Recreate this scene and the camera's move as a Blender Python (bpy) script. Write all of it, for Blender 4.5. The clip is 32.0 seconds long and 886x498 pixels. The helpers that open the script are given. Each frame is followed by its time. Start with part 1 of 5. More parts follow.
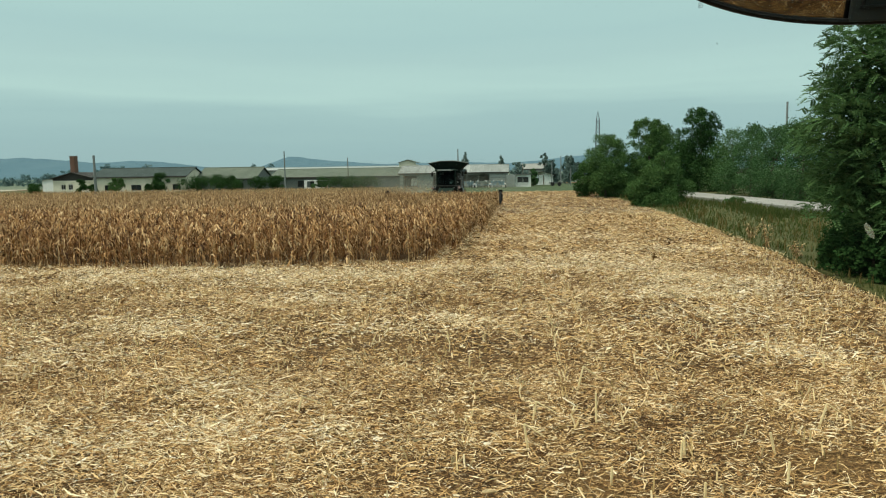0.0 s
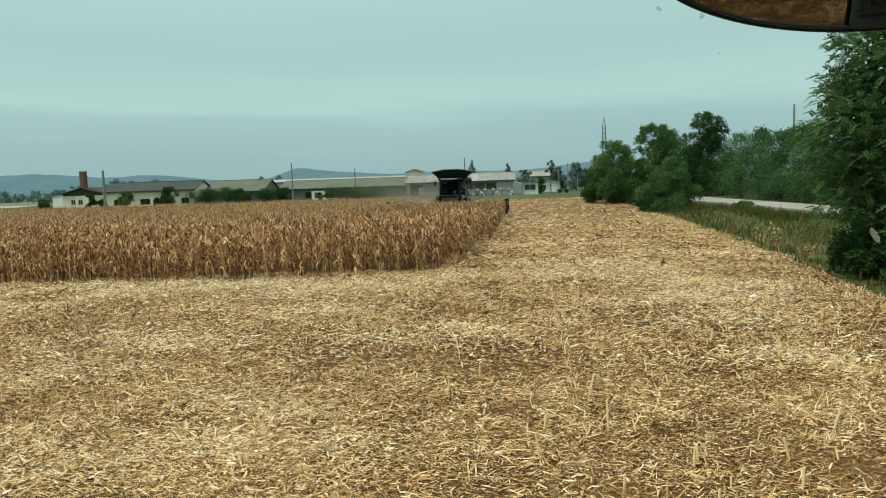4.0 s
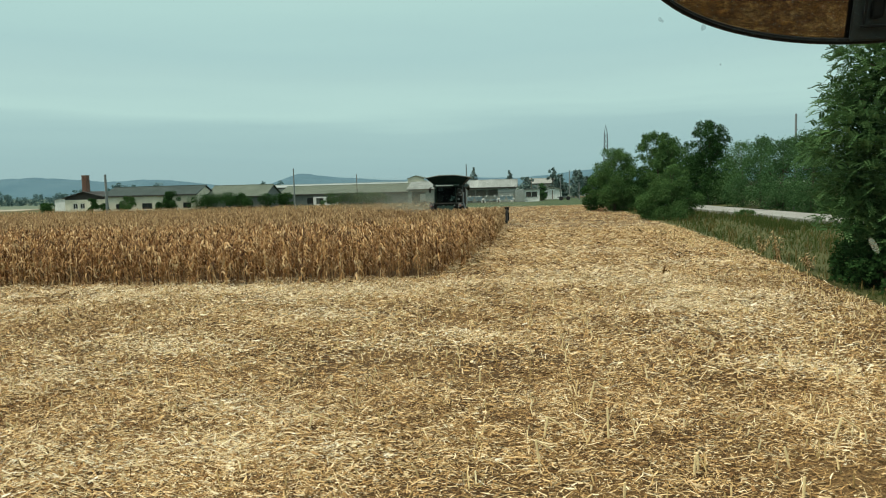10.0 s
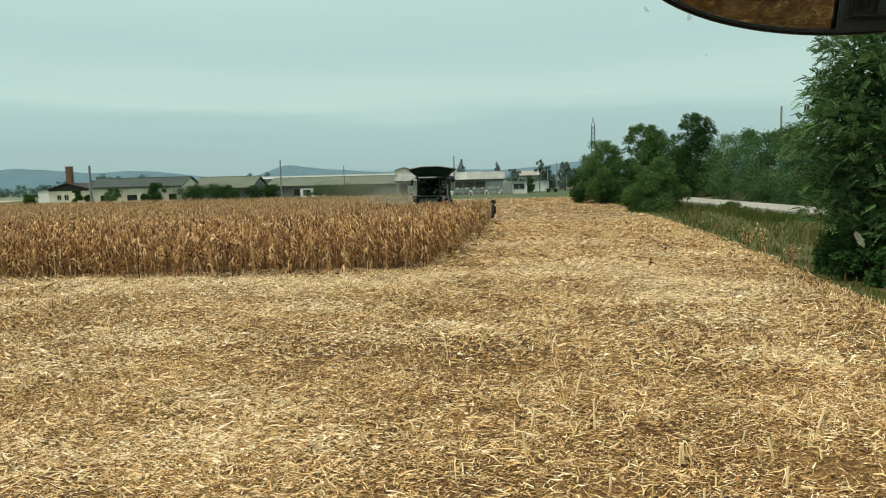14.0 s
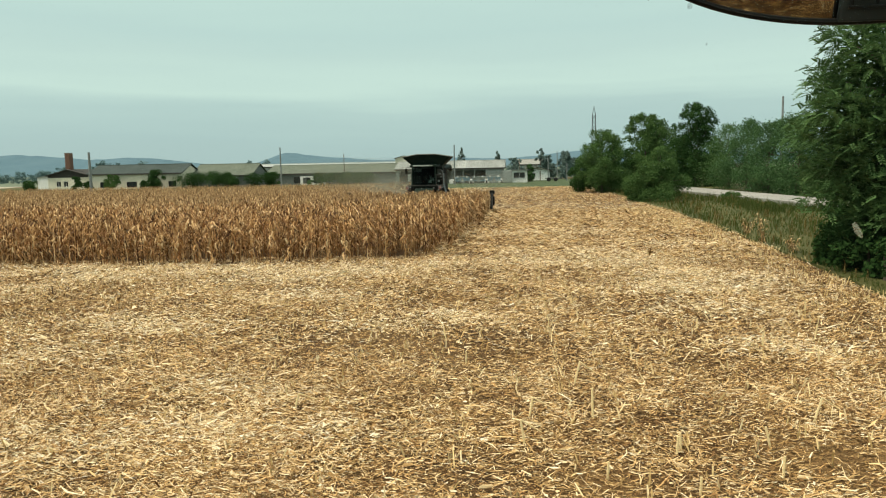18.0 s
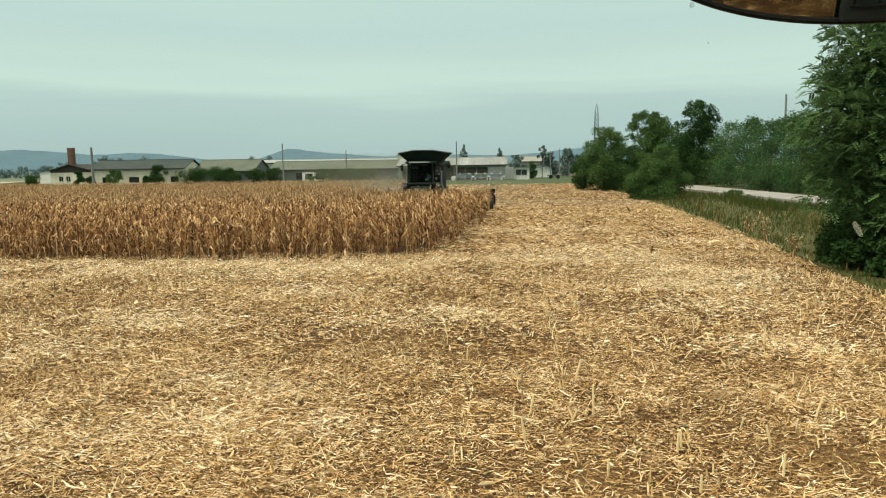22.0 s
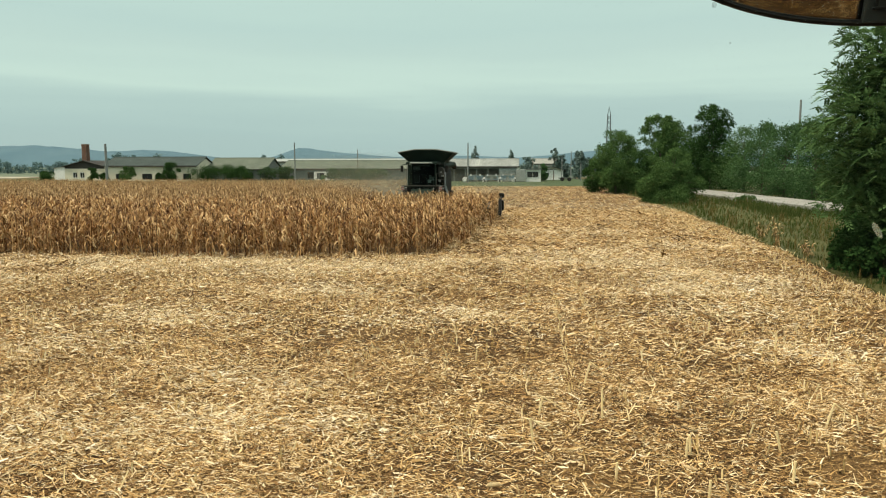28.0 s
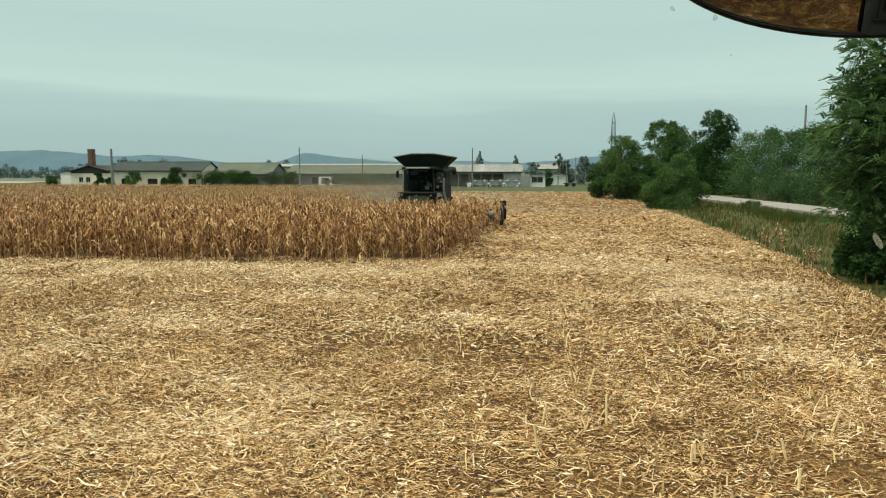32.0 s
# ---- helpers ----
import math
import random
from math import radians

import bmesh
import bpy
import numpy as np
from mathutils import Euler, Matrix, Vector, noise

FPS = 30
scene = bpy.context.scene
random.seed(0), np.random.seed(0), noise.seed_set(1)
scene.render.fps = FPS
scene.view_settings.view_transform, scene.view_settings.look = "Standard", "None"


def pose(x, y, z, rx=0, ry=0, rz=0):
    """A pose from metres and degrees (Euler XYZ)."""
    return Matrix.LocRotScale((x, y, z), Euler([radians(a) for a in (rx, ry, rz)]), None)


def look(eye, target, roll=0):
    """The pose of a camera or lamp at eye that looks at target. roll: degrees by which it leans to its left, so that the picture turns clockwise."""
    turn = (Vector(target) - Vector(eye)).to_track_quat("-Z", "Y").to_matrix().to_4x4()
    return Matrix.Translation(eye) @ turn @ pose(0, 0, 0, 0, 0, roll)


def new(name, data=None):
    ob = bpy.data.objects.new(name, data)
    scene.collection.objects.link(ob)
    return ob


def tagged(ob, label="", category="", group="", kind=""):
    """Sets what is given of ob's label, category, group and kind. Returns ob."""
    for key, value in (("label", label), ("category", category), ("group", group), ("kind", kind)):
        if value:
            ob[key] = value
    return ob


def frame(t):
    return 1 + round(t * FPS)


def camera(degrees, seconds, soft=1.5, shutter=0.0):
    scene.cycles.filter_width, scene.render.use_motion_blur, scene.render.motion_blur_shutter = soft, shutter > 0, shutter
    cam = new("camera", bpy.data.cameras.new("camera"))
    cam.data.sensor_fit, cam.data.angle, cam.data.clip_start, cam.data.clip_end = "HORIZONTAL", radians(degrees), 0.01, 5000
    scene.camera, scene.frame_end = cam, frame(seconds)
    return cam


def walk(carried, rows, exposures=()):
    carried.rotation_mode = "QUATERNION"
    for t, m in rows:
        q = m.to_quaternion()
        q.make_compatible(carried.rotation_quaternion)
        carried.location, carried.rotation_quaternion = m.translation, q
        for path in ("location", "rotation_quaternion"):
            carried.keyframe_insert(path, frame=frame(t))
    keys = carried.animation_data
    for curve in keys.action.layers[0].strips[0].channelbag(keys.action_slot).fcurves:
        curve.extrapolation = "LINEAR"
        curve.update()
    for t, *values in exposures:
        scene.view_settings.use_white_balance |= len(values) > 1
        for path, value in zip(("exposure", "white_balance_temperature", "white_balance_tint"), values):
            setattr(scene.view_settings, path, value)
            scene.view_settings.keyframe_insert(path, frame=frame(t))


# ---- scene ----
cam = camera(64.0, 32.0, soft=1.1)

# seconds, yaw to the left, tilt down, roll (degrees), shift of the eye (metres)
PATH = [
    (0, 6.155, 6.177, -0.919, 0.0003, 0.0243, -0.0072),
    (0.5, 6.212, 6.100, -1.171, 0.0019, 0.0214, -0.0038),
    (1, 6.301, 6.016, -1.496, 0.0035, 0.0173, -0.0008),
    (1.5, 6.363, 5.960, -1.882, 0.0048, 0.0149, 0.0023),
    (2, 6.440, 5.829, -1.932, 0.0010, 0.0166, -0.0009),
    (2.5, 6.512, 5.725, -1.921, -0.0005, 0.0130, -0.0022),
    (3, 6.577, 5.652, -1.940, -0.0008, 0.0126, -0.0030),
    (3.5, 6.696, 5.551, -1.933, 0.0006, 0.0140, -0.0030),
    (5.5, 7.012, 5.180, -1.909, -0.0010, 0.0001, -0.0006),
    (6, 7.115, 5.091, -1.927, 0.0009, 0.0077, -0.0008),
    (6.5, 7.186, 4.963, -1.896, -0.0014, 0.0029, -0.0031),
    (7, 7.288, 4.899, -1.857, 0.0003, 0.0017, -0.0016),
    (7.5, 7.314, 4.875, -1.901, 0.0028, 0.0009, 0.0017),
    (8, 6.906, 4.958, -1.734, 0.0046, 0.0071, -0.0011),
    (8.5, 6.666, 5.033, -1.712, 0.0001, 0.0048, -0.0037),
    (9, 6.709, 5.059, -1.634, -0.0005, 0.0052, -0.0030),
    (9.5, 6.768, 5.020, -1.597, -0.0017, 0.0046, -0.0018),
    (10, 6.873, 4.920, -1.495, -0.0009, 0.0018, -0.0014),
    (10.5, 6.804, 4.812, -1.478, 0.0012, 0.0018, 0.0008),
    (11, 6.815, 4.742, -1.466, 0.0020, -0.0001, 0.0022),
    (11.5, 6.642, 4.686, -1.437, 0.0040, 0.0048, 0.0022),
    (12, 6.373, 4.736, -1.472, 0.0027, 0.0088, -0.0000),
    (12.5, 6.302, 4.928, -1.454, 0.0013, 0.0088, -0.0015),
    (13, 6.244, 4.894, -1.411, 0.0020, 0.0111, -0.0001),
    (13.5, 6.184, 5.318, -1.428, 0.0010, 0.0094, -0.0015),
    (14, 5.885, 5.598, -1.417, 0.0048, 0.0208, -0.0007),
    (14.5, 5.932, 5.790, -1.403, 0.0067, 0.0224, 0.0012),
    (16.5, 5.767, 6.470, -1.275, 0.0048, 0.0238, -0.0030),
    (17, 5.842, 6.515, -1.233, 0.0031, 0.0203, -0.0030),
    (17.5, 5.878, 6.503, -1.202, 0.0049, 0.0227, -0.0026),
    (18, 5.889, 6.520, -1.114, 0.0075, 0.0218, -0.0006),
    (18.5, 5.757, 6.493, -1.056, 0.0080, 0.0199, -0.0007),
    (19, 5.731, 6.417, -1.027, 0.0073, 0.0241, -0.0019),
    (19.5, 5.691, 6.604, -0.996, 0.0049, 0.0232, -0.0032),
    (20, 5.776, 6.588, -0.988, 0.0037, 0.0176, -0.0032),
    (20.5, 5.870, 6.658, -0.978, 0.0043, 0.0211, -0.0031),
    (21, 5.956, 6.725, -0.879, 0.0048, 0.0257, -0.0040),
    (21.5, 5.985, 6.826, -0.846, 0.0059, 0.0231, -0.0029),
    (22, 6.031, 6.780, -0.845, 0.0079, 0.0169, -0.0000),
    (22.5, 6.085, 6.680, -0.822, 0.0063, 0.0161, -0.0013),
    (23, 6.149, 6.604, -0.775, 0.0030, 0.0156, -0.0033),
    (23.5, 6.230, 6.495, -0.710, 0.0013, 0.0124, -0.0037),
    (24, 6.300, 6.418, -0.650, -0.0001, 0.0103, -0.0047),
    (24.5, 6.346, 6.393, -0.544, 0.0008, 0.0130, -0.0048),
    (25, 6.410, 6.403, -0.521, -0.0004, 0.0103, -0.0047),
    (25.5, 6.496, 6.369, -0.502, 0.0014, 0.0112, -0.0046),
    (27.5, 6.814, 6.616, -0.092, -0.0035, 0.0072, -0.0081),
    (28, 6.845, 6.689, -0.066, -0.0035, 0.0056, -0.0067),
    (28.5, 6.800, 6.768, -0.062, -0.0006, 0.0092, -0.0060),
    (29, 6.772, 6.778, -0.036, -0.0011, 0.0052, -0.0050),
    (29.5, 6.859, 6.701, -0.062, -0.0021, 0.0067, -0.0056),
    (30, 6.924, 6.640, -0.036, -0.0037, 0.0080, -0.0072),
    (30.5, 7.028, 6.539, -0.008, -0.0064, 0.0020, -0.0074),
    (31, 7.042, 6.478, -0.012, -0.0042, 0.0008, -0.0032),
    (31.5, 7.150, 6.368, -0.020, -0.0005, 0.0021, -0.0018),
    (32, 7.195, 6.275, 0.001, -0.0013, -0.0028, -0.0000),
]

EYE = (0.0, 0.0, 3.6)
walk(cam, [(t, pose(EYE[0] + dx, EYE[1] + dy, EYE[2] + dz, 90 - tilt, 0, yaw) @ pose(0, 0, 0, 0, 0, roll))
           for t, yaw, tilt, roll, dx, dy, dz in PATH],
     [(0, -0.11, 6360, 8), (8, -0.10, 6300, 7), (11.5, -0.05, 6400, 9), (14, 0.02, 6650, 11), (17, 0.1, 6800, 13), (21, 0.11, 6950, 14), (28, 0.08, 6950, 14), (32, 0.02, 6800, 13)])

# ---- world and light: an overcast day, brighter overhead ----
SUN_ELEV, SUN_TURN = radians(60), radians(243)
world = bpy.data.worlds.new("overcast_sky")
scene.world = world
world.use_nodes = True
wn, wl = world.node_tree.nodes, world.node_tree.links
wn.clear()


def wnode(kind, **inputs):
    n = wn.new(kind)
    for k, v in inputs.items():
        n.inputs[k].default_value = v
    return n


w_out = wnode("ShaderNodeOutputWorld")
w_bg = wnode("ShaderNodeBackground", Strength=1.0)
w_sky = wnode("ShaderNodeTexSky")
w_sky.sky_type, w_sky.sun_disc = "NISHITA", False
w_sky.sun_elevation, w_sky.sun_rotation = SUN_ELEV, SUN_TURN
w_sky.dust_density = 3.0
w_dim = wnode("ShaderNodeMix")
w_dim.data_type = "RGBA"
w_dim.inputs[0].default_value = 0.93
w_scale = wnode("ShaderNodeVectorMath")
w_scale.operation = "SCALE"
w_scale.inputs["Scale"].default_value = 0.1
w_co = wnode("ShaderNodeTexCoord")
w_map = wnode("ShaderNodeMapping")
w_map.inputs["Scale"].default_value = (0.9, 0.9, 11.0)
w_noise = wnode("ShaderNodeTexNoise", Scale=1.6, Detail=5.0, Roughness=0.5)
w_map2 = wnode("ShaderNodeMapping")
w_map2.inputs["Scale"].default_value = (2.5, 2.5, 30.0)
w_noise2 = wnode("ShaderNodeTexNoise", Scale=1.5, Detail=4.0, Roughness=0.5)
w_sep = wnode("ShaderNodeSeparateXYZ")
w_add = wnode("ShaderNodeMath")
w_add.operation = "MULTIPLY_ADD"
w_add.inputs[1].default_value = 0.10
w_add2 = wnode("ShaderNodeMath")
w_add2.operation = "MULTIPLY_ADD"
w_add2.inputs[1].default_value = 0.03
w_ramp = wnode("ShaderNodeValToRGB")
CLOUD = [(0.0, (0.41, 0.57, 0.575)), (0.05, (0.42, 0.60, 0.605)), (0.085, (0.46, 0.65, 0.64)), (0.115, (0.575, 0.785, 0.735)),
         (0.15, (0.53, 0.73, 0.70)), (0.19, (0.505, 0.71, 0.69)), (0.25, (0.55, 0.77, 0.725)), (0.6, (0.85, 0.97, 0.92)), (1.0, (1.35, 1.33, 1.22))]
while len(w_ramp.color_ramp.elements) < len(CLOUD):
    w_ramp.color_ramp.elements.new(0.5)
for e, (p, c) in zip(w_ramp.color_ramp.elements, CLOUD):
    e.position, e.color = p, (*c, 1)
wl.new(w_co.outputs["Generated"], w_map.inputs["Vector"])
wl.new(w_co.outputs["Generated"], w_map2.inputs["Vector"])
wl.new(w_co.outputs["Generated"], w_sep.inputs[0])
wl.new(w_map.outputs[0], w_noise.inputs["Vector"])
wl.new(w_map2.outputs[0], w_noise2.inputs["Vector"])
wl.new(w_noise.outputs[0], w_add.inputs[0])
wl.new(w_sep.outputs["Z"], w_add.inputs[2])
wl.new(w_noise2.outputs[0], w_add2.inputs[0])
wl.new(w_add.outputs[0], w_add2.inputs[2])
w_sub = wnode("ShaderNodeMath")
w_sub.operation = "SUBTRACT"
w_sub.inputs[1].default_value = 0.065
wl.new(w_add2.outputs[0], w_sub.inputs[0])
wl.new(w_sub.outputs[0], w_ramp.inputs[0])
wl.new(w_sky.outputs[0], w_scale.inputs[0])
wl.new(w_scale.outputs[0], w_dim.inputs[6])
wl.new(w_ramp.outputs[0], w_dim.inputs[7])
wl.new(w_dim.outputs[2], w_bg.inputs["Color"])
wl.new(w_bg.outputs[0], w_out.inputs[0])

sun = new("sun", bpy.data.lights.new("sun", "SUN"))
sun.data.energy, sun.data.angle, sun.data.color = 3.35, radians(10), (1.0, 0.90, 0.76)
sun.matrix_world = look((-18, -9.2, 35), (0, 0, 0))

# ---- materials ----


def material(name, stops, scale=4.0, rough=0.8, bump=0.0, fine=None, metal=0.0, island=0.0, glow=None, translucent=0.0, coord="Object",
             stretch=(1, 1, 1), each=0.0, specular=0.3, contrast=0.0):
    """A mottled surface: a coarse and a fine noise choose from the colour stops; island and each shift it piece by piece."""
    m = bpy.data.materials.new(name)
    m.use_nodes = True
    n, l = m.node_tree.nodes, m.node_tree.links
    b = n["Principled BSDF"]
    b.inputs["Roughness"].default_value, b.inputs["Metallic"].default_value = rough, metal
    b.inputs["Specular IOR Level"].default_value = specular
    co, mp = n.new("ShaderNodeTexCoord"), n.new("ShaderNodeMapping")
    mp.inputs["Scale"].default_value = stretch
    l.new(co.outputs[coord], mp.inputs[0])
    big, small = n.new("ShaderNodeTexNoise"), n.new("ShaderNodeTexNoise")
    big.inputs["Scale"].default_value, big.inputs["Detail"].default_value = scale, 4
    small.inputs["Scale"].default_value, small.inputs["Detail"].default_value = fine or scale * 11, 5
    l.new(mp.outputs[0], big.inputs["Vector"])
    l.new(mp.outputs[0], small.inputs["Vector"])
    mix = n.new("ShaderNodeMath")
    mix.operation = "MULTIPLY_ADD"
    mix.inputs[1].default_value = 0.5
    half = n.new("ShaderNodeMath")
    half.operation = "MULTIPLY"
    half.inputs[1].default_value = 0.5
    l.new(big.outputs[0], half.inputs[0])
    l.new(small.outputs[0], mix.inputs[0])
    l.new(half.outputs[0], mix.inputs[2])
    value = mix.outputs[0]
    if contrast:
        wide = n.new("ShaderNodeMapRange")
        wide.inputs["From Min"].default_value, wide.inputs["From Max"].default_value = 0.5 - 0.5 / contrast, 0.5 + 0.5 / contrast
        l.new(value, wide.inputs["Value"])
        value = wide.outputs[0]
    for amount, source, key in ((island, "ShaderNodeNewGeometry", "Random Per Island"), (each, "ShaderNodeObjectInfo", "Random")):
        if amount:
            g = n.new(source)
            f = n.new("ShaderNodeMix")
            f.inputs[0].default_value = amount
            l.new(value, f.inputs[2])
            l.new(g.outputs[key], f.inputs[3])
            value = f.outputs[0]
    r = n.new("ShaderNodeValToRGB")
    while len(r.color_ramp.elements) < len(stops):
        r.color_ramp.elements.new(0.5)
    for e, (p, c) in zip(r.color_ramp.elements, stops):
        e.position, e.color = p, (*c, 1)
    l.new(value, r.inputs[0])
    l.new(r.outputs[0], b.inputs["Base Color"])
    if bump:
        bp = n.new("ShaderNodeBump")
        bp.inputs["Strength"].default_value, bp.inputs["Distance"].default_value = bump, 0.02
        l.new(small.outputs[0], bp.inputs["Height"])
        l.new(bp.outputs[0], b.inputs["Normal"])
    if translucent:
        tr, ms = n.new("ShaderNodeBsdfTranslucent"), n.new("ShaderNodeMixShader")
        l.new(r.outputs[0], tr.inputs["Color"])
        ms.inputs[0].default_value = translucent
        l.new(b.outputs[0], ms.inputs[1])
        l.new(tr.outputs[0], ms.inputs[2])
        l.new(ms.outputs[0], n["Material Output"].inputs[0])
    if glow:
        b.inputs["Emission Color"].default_value, b.inputs["Emission Strength"].default_value = (*glow, 1), 1
    return m


def plain(name, c, rough=0.6, metal=0.0, scale=3.0, bump=0.0, specular=0.3):
    """One colour with slight stains."""
    lo, hi = tuple(v * 0.72 for v in c), tuple(min(1, v * 1.25) for v in c)
    return material(name, [(0.3, lo), (0.5, c), (0.72, hi)], scale, rough, bump, metal=metal, specular=specular)


def glass(name, tint=(0.8, 0.85, 0.85), clear=0.75):
    m = bpy.data.materials.new(name)
    m.use_nodes = True
    n, l = m.node_tree.nodes, m.node_tree.links
    b = n["Principled BSDF"]
    b.inputs["Base Color"].default_value, b.inputs["Roughness"].default_value = (0.02, 0.025, 0.025, 1), 0.05
    t, ms = n.new("ShaderNodeBsdfTransparent"), n.new("ShaderNodeMixShader")
    t.inputs[0].default_value = (*tint, 1)
    ms.inputs[0].default_value = clear
    l.new(b.outputs[0], ms.inputs[1])
    l.new(t.outputs[0], ms.inputs[2])
    l.new(ms.outputs[0], n["Material Output"].inputs[0])
    return m


def smear(name, c, cover):
    """A thin see-through film of dried dirt."""
    m = glass(name, (1, 1, 1), 1 - cover)
    m.node_tree.nodes["Principled BSDF"].inputs["Base Color"].default_value = (*c, 1)
    m.node_tree.nodes["Principled BSDF"].inputs["Roughness"].default_value = 0.9
    return m


M_SMUDGE = smear("dried_splash", (0.80, 0.82, 0.62), 0.25)
M_FLY = smear("dark_speck", (0.10, 0.13, 0.13), 0.28)
M_SOIL = material("mulched_soil", [(0.34, (0.029, 0.015, 0.005)), (0.46, (0.070, 0.037, 0.012)), (0.56, (0.145, 0.081, 0.027)), (0.68, (0.28, 0.168, 0.063))],
                  0.35, 0.95, 1.0, fine=42)
M_STRAW = material("chopped_maize_straw", [(0.16, (0.105, 0.050, 0.017)), (0.32, (0.31, 0.165, 0.059)), (0.48, (0.55, 0.335, 0.130)), (0.63, (0.76, 0.53, 0.255)),
                                           (0.84, (0.90, 0.76, 0.50))], 0.4, 0.85, 0.0, fine=1.3, island=0.74, contrast=3.2)
M_CHAFF = material("pale_husks", [(0.2, (0.50, 0.36, 0.18)), (0.5, (0.72, 0.58, 0.35)), (0.8, (0.88, 0.80, 0.62))], 0.8, 0.85, island=0.7)
M_MULCH = material("brown_leaf_mulch", [(0.22, (0.046, 0.024, 0.008)), (0.41, (0.152, 0.080, 0.026)), (0.56, (0.32, 0.190, 0.069)), (0.82, (0.55, 0.375, 0.165))], 0.4, 0.9, fine=1.3, island=0.5, contrast=2.4)
M_STUB = material("cut_stump", [(0.3, (0.52, 0.37, 0.16)), (0.5, (0.72, 0.56, 0.29)), (0.7, (0.86, 0.74, 0.48))], 0.6, 0.85, island=0.6)
CORN_STOPS = [(0.20, (0.050, 0.020, 0.008)), (0.42, (0.25, 0.116, 0.039)), (0.64, (0.55, 0.330, 0.136)), (0.88, (0.82, 0.62, 0.36))]
M_CORN = material("dry_maize", CORN_STOPS, 0.25, 0.8, 0.0, fine=2.0, island=0.68, translucent=0.06)
M_CORN_FAR = material("far_dry_maize", [(0.18, (0.080, 0.040, 0.017)), (0.42, (0.235, 0.132, 0.054)), (0.64, (0.44, 0.285, 0.130)), (0.88, (0.72, 0.54, 0.31))], 0.2, 0.85, fine=2.0, island=0.65)
M_CORN_PLANT = material("dry_maize_plant", CORN_STOPS, 0.6, 0.8, 0.0, fine=9.0, each=0.65, translucent=0.06)
M_COB = material("maize_cob", [(0.3, (0.45, 0.30, 0.14)), (0.7, (0.7, 0.55, 0.32))], 6, 0.8, 0.2)
M_GRASS = material("rank_grass", [(0.15, (0.028, 0.048, 0.013)), (0.45, (0.056, 0.084, 0.023)), (0.72, (0.092, 0.108, 0.032)), (0.97, (0.16, 0.13, 0.048))],
                   0.3, 0.95, 0.0, fine=1.3, island=0.45, translucent=0.1, specular=0.03)
M_DRYGRASS = material("faded_grass", [(0.2, (0.085, 0.072, 0.022)), (0.5, (0.145, 0.112, 0.040)), (0.8, (0.24, 0.18, 0.075))], 0.3, 0.95, 0.0, fine=1.3, island=0.5, translucent=0.1, specular=0.03)
M_TURF = material("verge_turf", [(0.3, (0.036, 0.042, 0.010)), (0.5, (0.066, 0.070, 0.017)), (0.7, (0.105, 0.092, 0.027))], 0.3, 0.95, 0.6, fine=9)
M_LAWN = material("mown_lawn", [(0.3, (0.034, 0.055, 0.018)), (0.7, (0.064, 0.092, 0.034))], 0.2, 0.95, 0.3, fine=5)
M_ROAD = material("worn_road", [(0.3, (0.22, 0.22, 0.20)), (0.5, (0.29, 0.285, 0.26)), (0.7, (0.37, 0.36, 0.33))], 0.25, 0.9, 0.3, fine=20)
M_LEAF = material("acacia_leaf", [(0.1, (0.030, 0.068, 0.024)), (0.5, (0.074, 0.145, 0.050)), (0.9, (0.14, 0.235, 0.085))], 0.5, 0.85, island=0.35, translucent=0.25, specular=0.04)
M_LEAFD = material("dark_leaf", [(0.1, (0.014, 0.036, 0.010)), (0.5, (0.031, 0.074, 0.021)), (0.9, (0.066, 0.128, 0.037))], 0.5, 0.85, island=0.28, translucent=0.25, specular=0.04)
M_LEAFM = material("mid_green_leaf", [(0.1, (0.034, 0.074, 0.022)), (0.5, (0.070, 0.135, 0.042)), (0.9, (0.12, 0.205, 0.064))], 0.5, 0.85, island=0.28, translucent=0.3, specular=0.04)
M_LEAFL = material("light_leaf", [(0.1, (0.028, 0.066, 0.026)), (0.5, (0.060, 0.125, 0.047)), (0.9, (0.11, 0.20, 0.078))], 0.5, 0.85, island=0.28, translucent=0.3, specular=0.04)
# distance haze is mixed into the colour of far leaves and woods
M_LEAFF = material("haze_tinted_leaf", [(0.1, (0.085, 0.135, 0.12)), (0.5, (0.105, 0.16, 0.14)), (0.9, (0.13, 0.185, 0.155))], 0.5, 0.8, island=0.5)
M_WOODS = material("haze_tinted_woods", [(0.3, (0.105, 0.172, 0.172)), (0.5, (0.12, 0.19, 0.187)), (0.7, (0.135, 0.205, 0.198))], 0.05, 0.95, fine=0.3, translucent=0.35, specular=0.0)
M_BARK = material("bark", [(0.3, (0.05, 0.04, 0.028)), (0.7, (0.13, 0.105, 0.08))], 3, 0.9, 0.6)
# the hill's blue-grey is distance haze put into its colour
M_HILL = material("haze_tinted_hill", [(0.35, (0.062, 0.126, 0.162)), (0.65, (0.086, 0.156, 0.190))], 0.004, 1.0, fine=0.03)
M_CREAM = material("cream_render", [(0.3, (0.52, 0.49, 0.37)), (0.5, (0.66, 0.63, 0.50)), (0.7, (0.74, 0.71, 0.58))], 0.6, 0.9, 0.1)
M_BEIGE = plain("pale_beige_sheeting", (0.25, 0.255, 0.23), 0.8)
M_WHITE = plain("white_paint", (0.72, 0.73, 0.70), 0.7)
M_GREY = plain("grey_panel", (0.22, 0.25, 0.23), 0.7)
M_DGREY = plain("dark_grey_wall", (0.13, 0.15, 0.14), 0.8)
M_TILE = material("mossy_tile_roof", [(0.3, (0.026, 0.038, 0.035)), (0.5, (0.041, 0.058, 0.053)), (0.7, (0.064, 0.084, 0.076))], 0.35, 0.9, 0.4)
